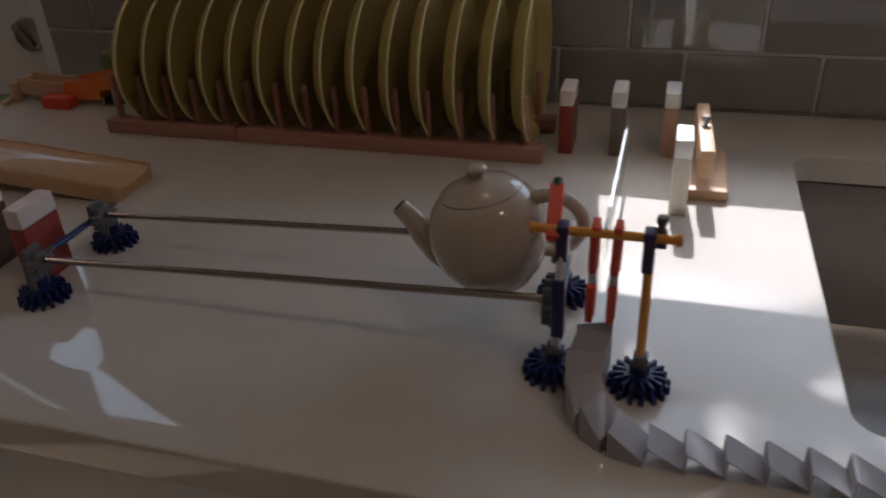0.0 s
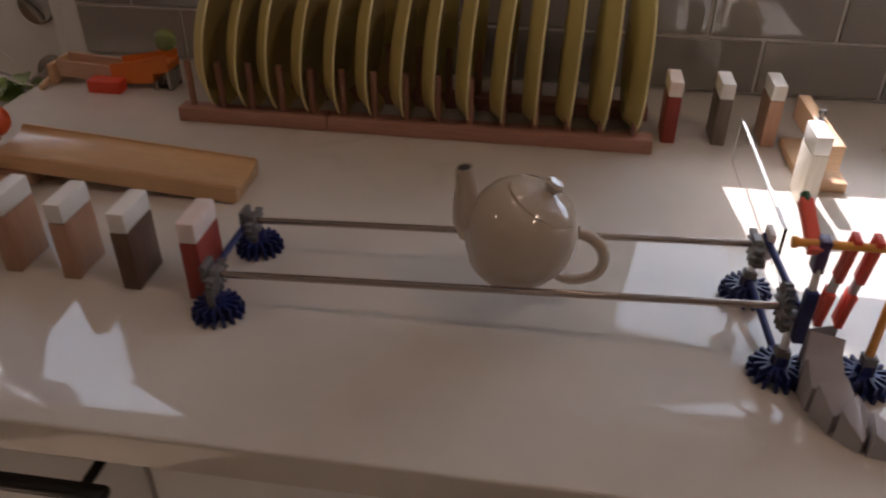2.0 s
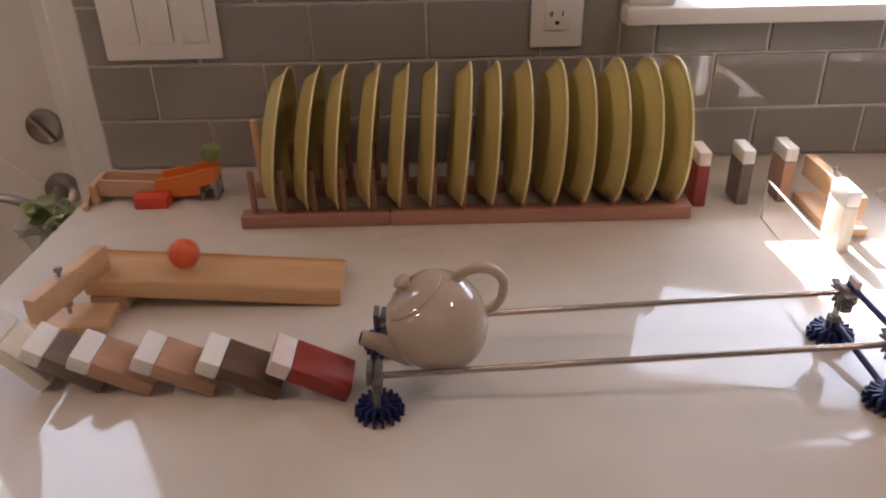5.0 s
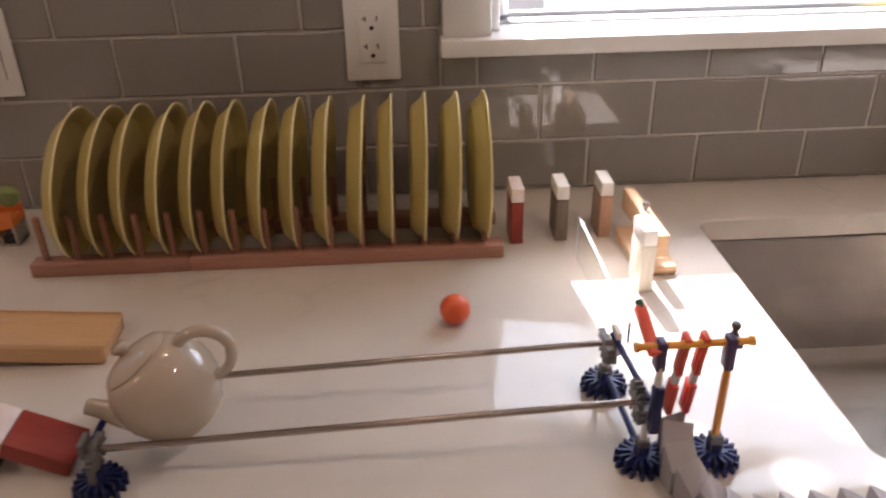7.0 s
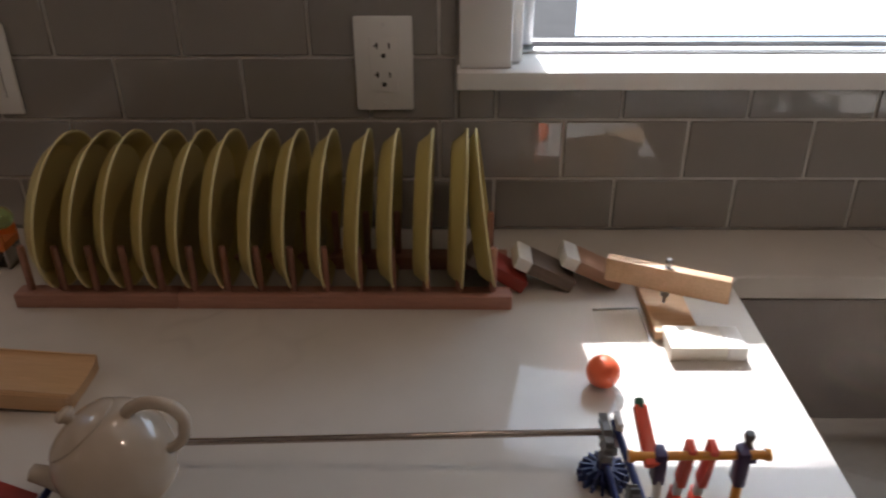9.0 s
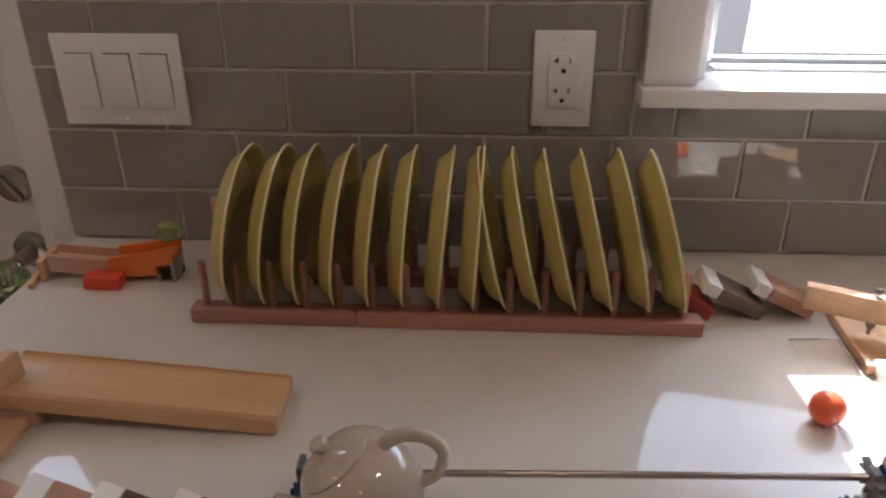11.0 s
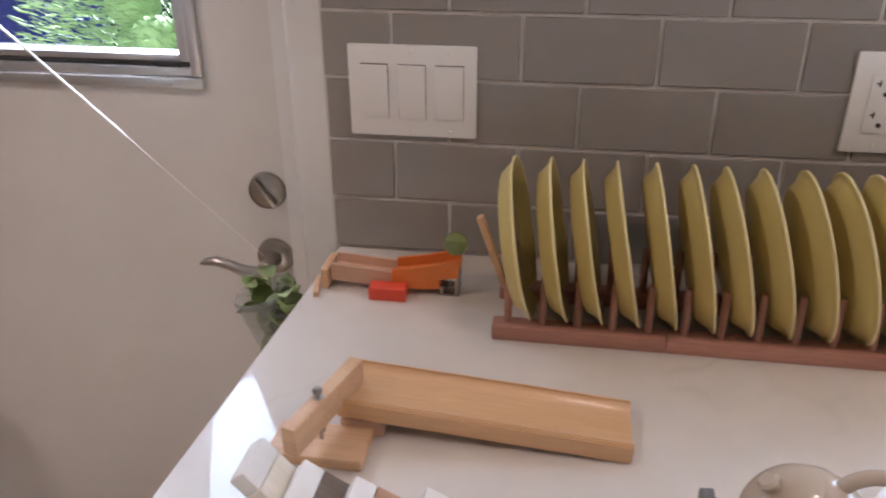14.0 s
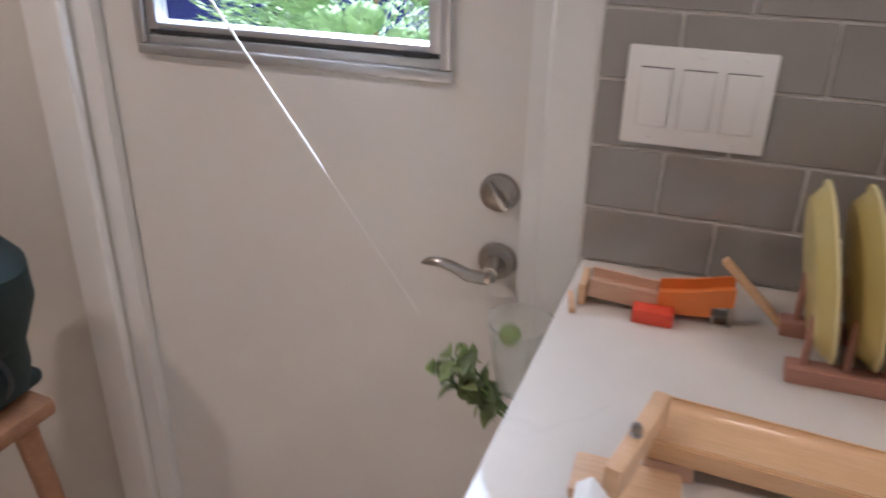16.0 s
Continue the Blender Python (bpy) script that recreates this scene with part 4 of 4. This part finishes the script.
for sx, sy in ((-1, -1), (1, -1), (1, 1), (-1, 1)):
    mm = pose(0, 0, 0, 0, 0, -5)
    top = mm @ Vector((sx * 0.13, sy * 0.12, SZ - 0.031))
    bot = mm @ Vector((sx * 0.175, sy * 0.15, 0.0))
    part("leg", tube(B(), (top, bot), [0.02, 0.016], 14), STOOL_W, stool)
for sy in (-1, 1):
    mm = pose(0, 0, 0, 0, 0, -5)
    part("stretcher", tube(B(), (mm @ Vector((-0.15, sy * 0.137, 0.25)), mm @ Vector((0.15, sy * 0.137, 0.25))), 0.01, 10), STOOL_W, stool)
bag = thing("green_bag", "dark green soft cloth bag standing on the stool", "bag", (-1.255, -0.16, SZ + 0.0005))
bb = B()
box(bb, -0.11, 0.112, -0.075, 0.075, 0.0, 0.03, 0.014, 3)
part("base", bb, BAG, bag)
bb = B()
lathe(bb, ((0.0, 0.028), (0.125, 0.028), (0.13, 0.06), (0.118, 0.115), (0.13, 0.15), (0.138, 0.2), (0.132, 0.27), (0.1, 0.3), (0.0, 0.306)), 32, Matrix.Diagonal((1.0, 0.7, 0.9, 1.0)))
for v in bb.verts:
    v.co.x += 0.2 * v.co.z + 0.004 * math.sin(v.co.z * 60 + v.co.y * 40)
part("body", bb, BAG, bag)
part("strap", tube(B(), [(0.118 + 0.03 * math.sin(math.pi * k / 10) , -0.02, 0.12 - 0.095 * k / 10) for k in range(11)], 0.004, 8), RUBBER, bag, "thin dark strap loop")

# ---- outside the door and window ----
solid("ground", box(B(), -60, 60, 0.2, 120, -0.4, -0.15), ASPHALT, "grey asphalt yard outside the door", "ground", smooth=False)
con = thing("conifer_shrub", "bright green feathery conifer shrub outside the door", "shrub", (-1.55, 2.3, -0.15))
cb = B()
rng = random.Random(11)
verts, faces = [], []
for k in range(24000):
    a, u = rng.uniform(0, 6.283), rng.random()
    zz = 0.1 + 1.75 * u
    rad = (0.75 * (1 - u) ** 0.5 + 0.12) * (0.55 + 0.5 * rng.random())
    c = Vector((rad * math.cos(a), rad * math.sin(a), zz))
    out = Vector((math.cos(a), math.sin(a), rng.uniform(-0.1, 0.7))).normalized()
    sd = out.cross(Vector((rng.uniform(-1, 1), rng.uniform(-1, 1), 1))).normalized()
    ln, wd = rng.uniform(0.03, 0.08), rng.uniform(0.003, 0.006)
    i = len(verts)
    verts += [c - sd * wd * 0.4, c + out * ln * 0.5 - sd * wd, c + out * ln, c + out * ln * 0.5 + sd * wd, c + sd * wd * 0.4]
    faces.append((i, i + 1, i + 2, i + 3, i + 4))
core = B()
for k in range(40):
    a, u = rng.uniform(0, 6.283), rng.random()
    rr = (0.5 * (1 - u) ** 0.5 + 0.05) * rng.uniform(0.5, 1.0)
    ball(core, (rr * math.cos(a), rr * math.sin(a), 0.15 + 1.45 * u), rng.uniform(0.06, 0.14), 10, 7, (1, 1, 0.8))
part("inner_crown", core, CONIFER, con)
me = bpy.data.meshes.new("crown")
me.from_pydata([tuple(v) for v in verts], [], faces)
me.materials.append(CONIFER)
cr = new("crown", me)
cr.parent = con
part("trunk", tube(B(), ((0, 0, 0), (0.02, 0, 1.6)), [0.02, 0.004], 10), STOOL_W, con)
car = thing("parked_car", "dark blue parked car outside the door", "car", (-4.3, 5.2, -0.15))
cbm = prism(B(), ((-2.1, 0.3), (-2.1, 0.75), (-1.3, 0.9), (-0.7, 1.4), (0.8, 1.42), (1.5, 0.95), (2.1, 0.85), (2.15, 0.35)), -0.85, 0.85)
part("body", cbm, CAR_BLUE, car)
part("side_window", prism(B(), ((-1.1, 0.92), (-0.62, 1.33), (0.74, 1.35), (1.25, 0.95)), -0.856, -0.852), SLOT, car, "dark side windows")
for q in (-1.3, 1.35):
    w = part("wheel", lathe(B(), ((0, -0.1), (0.3, -0.1), (0.33, -0.07), (0.33, 0.07), (0.3, 0.1), (0, 0.1)), 28, pose(q, -0.8, 0.33, 90)), TYRE, car)
    part("rim", lathe(B(), ((0, 0.0), (0.2, 0.0), (0.2, 0.02), (0, 0.02)), 20, pose(q, -0.905, 0.33, 90)), ALU, w, "silver wheel rim")

# Unseen tree, added so its leaves break up the sun above the sash rail
tree = thing("sun_dapple_tree", "unseen leafy tree added outside the kitchen window to dapple the sun", "tree", (0.3, 2.6, -0.15))
part("trunk", tube(B(), ((-0.25, 0.1, 0.0), (-0.3, 0.05, 1.8), (-0.35, 0.0, 4.2)), [0.09, 0.07, 0.045], 12), STOOL_W, tree)
for bx, by, bz in ((0.1, -0.7, 3.65), (-0.4, -1.1, 3.5), (0.5, -0.9, 3.6), (-0.6, 0.6, 4.9), (1.6, 0.7, 5.0), (0.4, 0.8, 5.1)):
    part("limb", tube(B(), ((-0.35, 0.0, 4.15), (bx, by, bz)), [0.032, 0.008], 8), STOOL_W, tree)
verts, faces = [], []
rng = random.Random(3)
for k in range(4950):
    ty = rng.uniform(1.2, 2.0)
    reach = rng.uniform(0.475, 1.05) if k < 1600 else rng.uniform(1.05, 2.2)
    c = Vector((rng.uniform(-0.55, 0.6), ty - 2.6, 0.15 + C + 0.955 * (ty + reach)))
    if k >= 2450:
        c = Vector((rng.uniform(-2.0, 2.6), rng.uniform(0.3, 1.2), rng.uniform(1.6, 4.8)))
        if c.x < -0.6 or 0.08 < (c.z - 0.15 - C) / 0.955 - (c.y + 2.6) < 0.5:
            continue
    e1 = Vector((rng.uniform(-1, 1), rng.uniform(-1, 1), rng.uniform(-0.5, 0.5))).normalized()
    e2 = e1.cross(Vector((rng.uniform(-1, 1), rng.uniform(-1, 1), 1))).normalized()
    s = rng.uniform(0.025, 0.04) if k < 2450 else rng.uniform(0.05, 0.11)
    i = len(verts)
    verts += [c - e1 * s, c + e2 * s * 0.5, c + e1 * s, c - e2 * s * 0.5]
    faces.append((i, i + 1, i + 2, i + 3))
me = bpy.data.meshes.new("crown")
me.from_pydata([tuple(v) for v in verts], [], faces)
me.materials.append(LEAF)
cr = new("crown", me)
cr.parent = tree

# ---- wall tiles, last ----
tile_cache = {}


def tile_at(x0, x1, z0, z1):
    g = 0.0021
    w, h = round(x1 - x0 - 2 * g, 4), round(z1 - z0 - 2 * g, 4)
    if w < 0.004 or h < 0.004:
        return
    if (w, h) not in tile_cache:
        tile_cache[(w, h)] = mesh("tile", box(B(), -w / 2, w / 2, -0.0055, 0.003, -h / 2, h / 2, 0.0012, 1), TILE, True)
    ob = new("tile", tile_cache[(w, h)])
    ob.parent = wall_north
    ob.location = ((x0 + x1) / 2, 0.0052, (z0 + z1) / 2)


for r in range(9):
    z0 = C + 0.001 if r == 0 else C + R0 + RH * (r - 1)
    z1 = C + R0 + RH * r
    off = 0.0 if r % 2 == 0 else 0.55
    right = 2.2 if z1 < 1.115 else 0.4205
    if r == 2:
        right = 2.2
    for k in range(-4, 15):
        x0, x1 = max(-0.312, (k + off) * P), min(right, (k + 1 + off) * P)
        if r == 2 and x1 > 0.417:
            if x0 < 0.417:
                tile_at(x0, 0.417, z0, z1)
                x0 = 0.417
            tile_at(x0, x1, z0, 1.0975)
        elif x1 > x0:
            tile_at(x0, x1, z0, z1)


# ---- what moves ----
def tip(d, rows, side=-1):
    """Keys a fall about the origin edge: rows of seconds and degrees."""
    x, y, z = d.location
    walk(d, [(t, pose(x, y, z, 0, side * a, 0)) for t, a in rows])


def motions():
    # Teapot: seconds, x, turn to the left in degrees
    pot = ((0, 0.490, 10), (0.2, 0.490, 13), (0.5, 0.482, 33), (0.6, 0.478, 42), (0.8, 0.464, 68), (1.0, 0.448, 106), (1.2, 0.427, 158), (1.4, 0.404, 197), (1.5, 0.394, 216), (1.8, 0.368, 293), (2.0, 0.350, 333), (2.2, 0.331, 366), (2.4, 0.311, 408), (2.6, 0.288, 460), (2.8, 0.261, 526), (3.0, 0.234, 578), (3.2, 0.207, 640), (3.4, 0.181, 704), (3.5, 0.169, 727), (3.6, 0.165, 742), (3.7, 0.1635, 751), (3.9, 0.163, 756), (16.0, 0.163, 756))
    slope = (0.9575 - 0.9345) / (0.535 - 0.1165)
    walk(POT_T, [(t, pose(x, -0.501, 0.9345 + slope * (x - 0.1165) + 0.0252, 0, -a, 0)) for t, x, a in pot])
    # Blocks on the left
    for i, d in enumerate(D_LEFT):
        t0 = 3.48 + 0.085 * i
        end = (63, 64, 64, 63, 58, 40)[i]
        a = 11 if i == 5 else 0
        tip(d, ((0, a), (t0, a), (t0 + 0.08, a + 8), (t0 + 0.16, 38), (t0 + 0.24, end), (t0 + 0.3, end), (16, end)))
    x, y, z = GATE.location
    walk(GATE, [(t, pose(x, y, z, 0, 0, a)) for t, a in ((0, 8), (4.15, 8), (4.35, -14), (5.0, -15), (16, -15))])
    # Ball: rest, slide, roll
    path = ((0, -0.208, 0.9545), (4.25, -0.208, 0.9545), (4.45, -0.19, 0.9530), (4.9, -0.125, 0.9480), (5.4, -0.02, 0.9398), (5.75, 0.045, 0.9347), (5.85, 0.066, 0.9280), (5.95, 0.09, 0.9175), (6.0, 0.102, 0.9165), (6.5, 0.257, 0.9165), (7.0, 0.411, 0.9165), (7.45, 0.546, 0.9165), (7.55, 0.551, 0.9165), (8.0, 0.555, 0.9165), (9.0, 0.5585, 0.9165), (16, 0.5585, 0.9165))
    rows = []
    for (t, bx, bz), nxt in zip(path, path[1:] + (path[-1],)):
        rows.append((t, bx, bz))
        n = int(abs(nxt[1] - bx) / 0.025)
        for k in range(1, n + 1):
            u = k / (n + 1)
            rows.append((t + (nxt[0] - t) * u, bx + (nxt[1] - bx) * u, bz + (nxt[2] - bz) * u))
    walk(BALL_T, [(t, pose(bx, -0.343 + 0.014 * (bx + 0.208), bz, 0, math.degrees((bx + 0.208) / 0.0163), 0)) for t, bx, bz in rows])
    # Clear sheet, white block, swinging bar, blocks on the right
    tip(SHEET, ((0, 0), (7.5, 0), (7.65, 8), (7.8, 24), (7.95, 50), (8.1, 66), (8.6, 70), (8.8, 86), (8.9, 88), (16, 88)), 1)
    tip(D_WHITE, ((0, 0), (7.7, 0), (7.85, 5), (8.0, 13), (8.3, 24), (8.5, 34), (8.65, 47), (8.75, 62), (8.85, 82), (8.9, 90), (16, 90)), 1)
    x, y, z = SWING.location
    walk(SWING, [(t, pose(x, y, z, 0, 0, a)) for t, a in ((0, 2), (7.85, 2), (8.0, 10), (8.3, 30), (8.5, 46), (8.7, 62), (8.9, 67), (16, 67))])
    for d, t0, end in zip(D_RIGHT, (8.05, 8.3, 8.5), (64, 63, 58)):
        tip(d, ((0, 0), (t0, 0), (t0 + 0.12, 8), (t0 + 0.24, 24), (t0 + 0.34, 44), (t0 + 0.42, end), (16, end)))
    # Plates topple one after another from right to left
    hits = [13.72, 13.14, 12.86, 12.6, 12.35, 12.02, 11.65, 11.3, 10.95, 10.6, 10.25, 9.9, 9.5, 9.1, 8.72]
    for j, p in enumerate(PLATES):
        px, py = -0.047 + 0.0384 * j, -0.131
        t1, t0 = hits[j], hits[j + 1]
        a = 7.5 - 0.5 * j + 0.8 * math.sin(j * 2.3)
        b = -10.2 - 0.3 * j + 0.8 * math.sin(j * 1.7)
        mid = a + (b - a) * 0.3
        walk(p, [(t, pose(px + s, py, C + 0.001, 0, q, 0)) for t, q, s in ((0, a, 0), (t0, a, 0), (t0 + (t1 - t0) * 0.55, mid, 0.001), (t1, b + 1.5, 0.003), (t1 + 0.12, b, 0.003), (16, b, 0.003))])
    tip(STICK, ((0, 1), (13.7, 1), (13.85, 8), (14.0, 20), (14.15, 36), (14.3, 42), (14.6, 43), (15.0, 46), (16, 46)))
    mar = ((0, -0.133, 0.9625), (14.1, -0.133, 0.9625), (14.3, -0.142, 0.959), (14.5, -0.155, 0.954), (14.7, -0.178, 0.945), (15.0, -0.217, 0.933), (15.3, -0.263, 0.934), (15.5, -0.288, 0.9365), (15.6, -0.303, 0.9375), (15.7, -0.322, 0.935), (15.8, -0.341, 0.918), (15.9, -0.358, 0.885), (16, -0.373, 0.83))
    walk(MARB, [(t, pose(mx, -0.0965, mz, 0, math.degrees((mx + 0.133) / 0.0143) * 0.5, 0)) for t, mx, mz in mar])
    cx, cy, cz = CUP_AT
    cup = ((0, 0, 0, -14), (15.62, 0, 0, -14), (15.8, -0.006, -0.004, -10), (15.9, -0.004, -0.012, -7), (16, 0.004, -0.03, -1))
    walk(CUP, [(t, pose(cx + dx, cy, cz + dz, 0, a, 0)) for t, dx, dz, a in cup])
    hx, hy, hz = PLANT.location
    herb = ((0, 0, 0, -10), (15.62, 0, 0, -10), (15.72, -0.006, -0.01, -18), (15.8, -0.01, -0.035, -28), (15.9, -0.012, -0.062, -42), (16, -0.014, -0.082, -54))
    walk(PLANT, [(t, pose(hx + dx, hy, hz + dz, 0, a, 0)) for t, dx, dz, a in herb])
    kx, ky, kz = CORD_T.location
    walk(CORD_T, [(t, pose(kx, ky, kz, 0, a, 0)) for t, a in ((0, 0), (15.65, 0), (15.8, 3), (16, 11.5))])


motions()
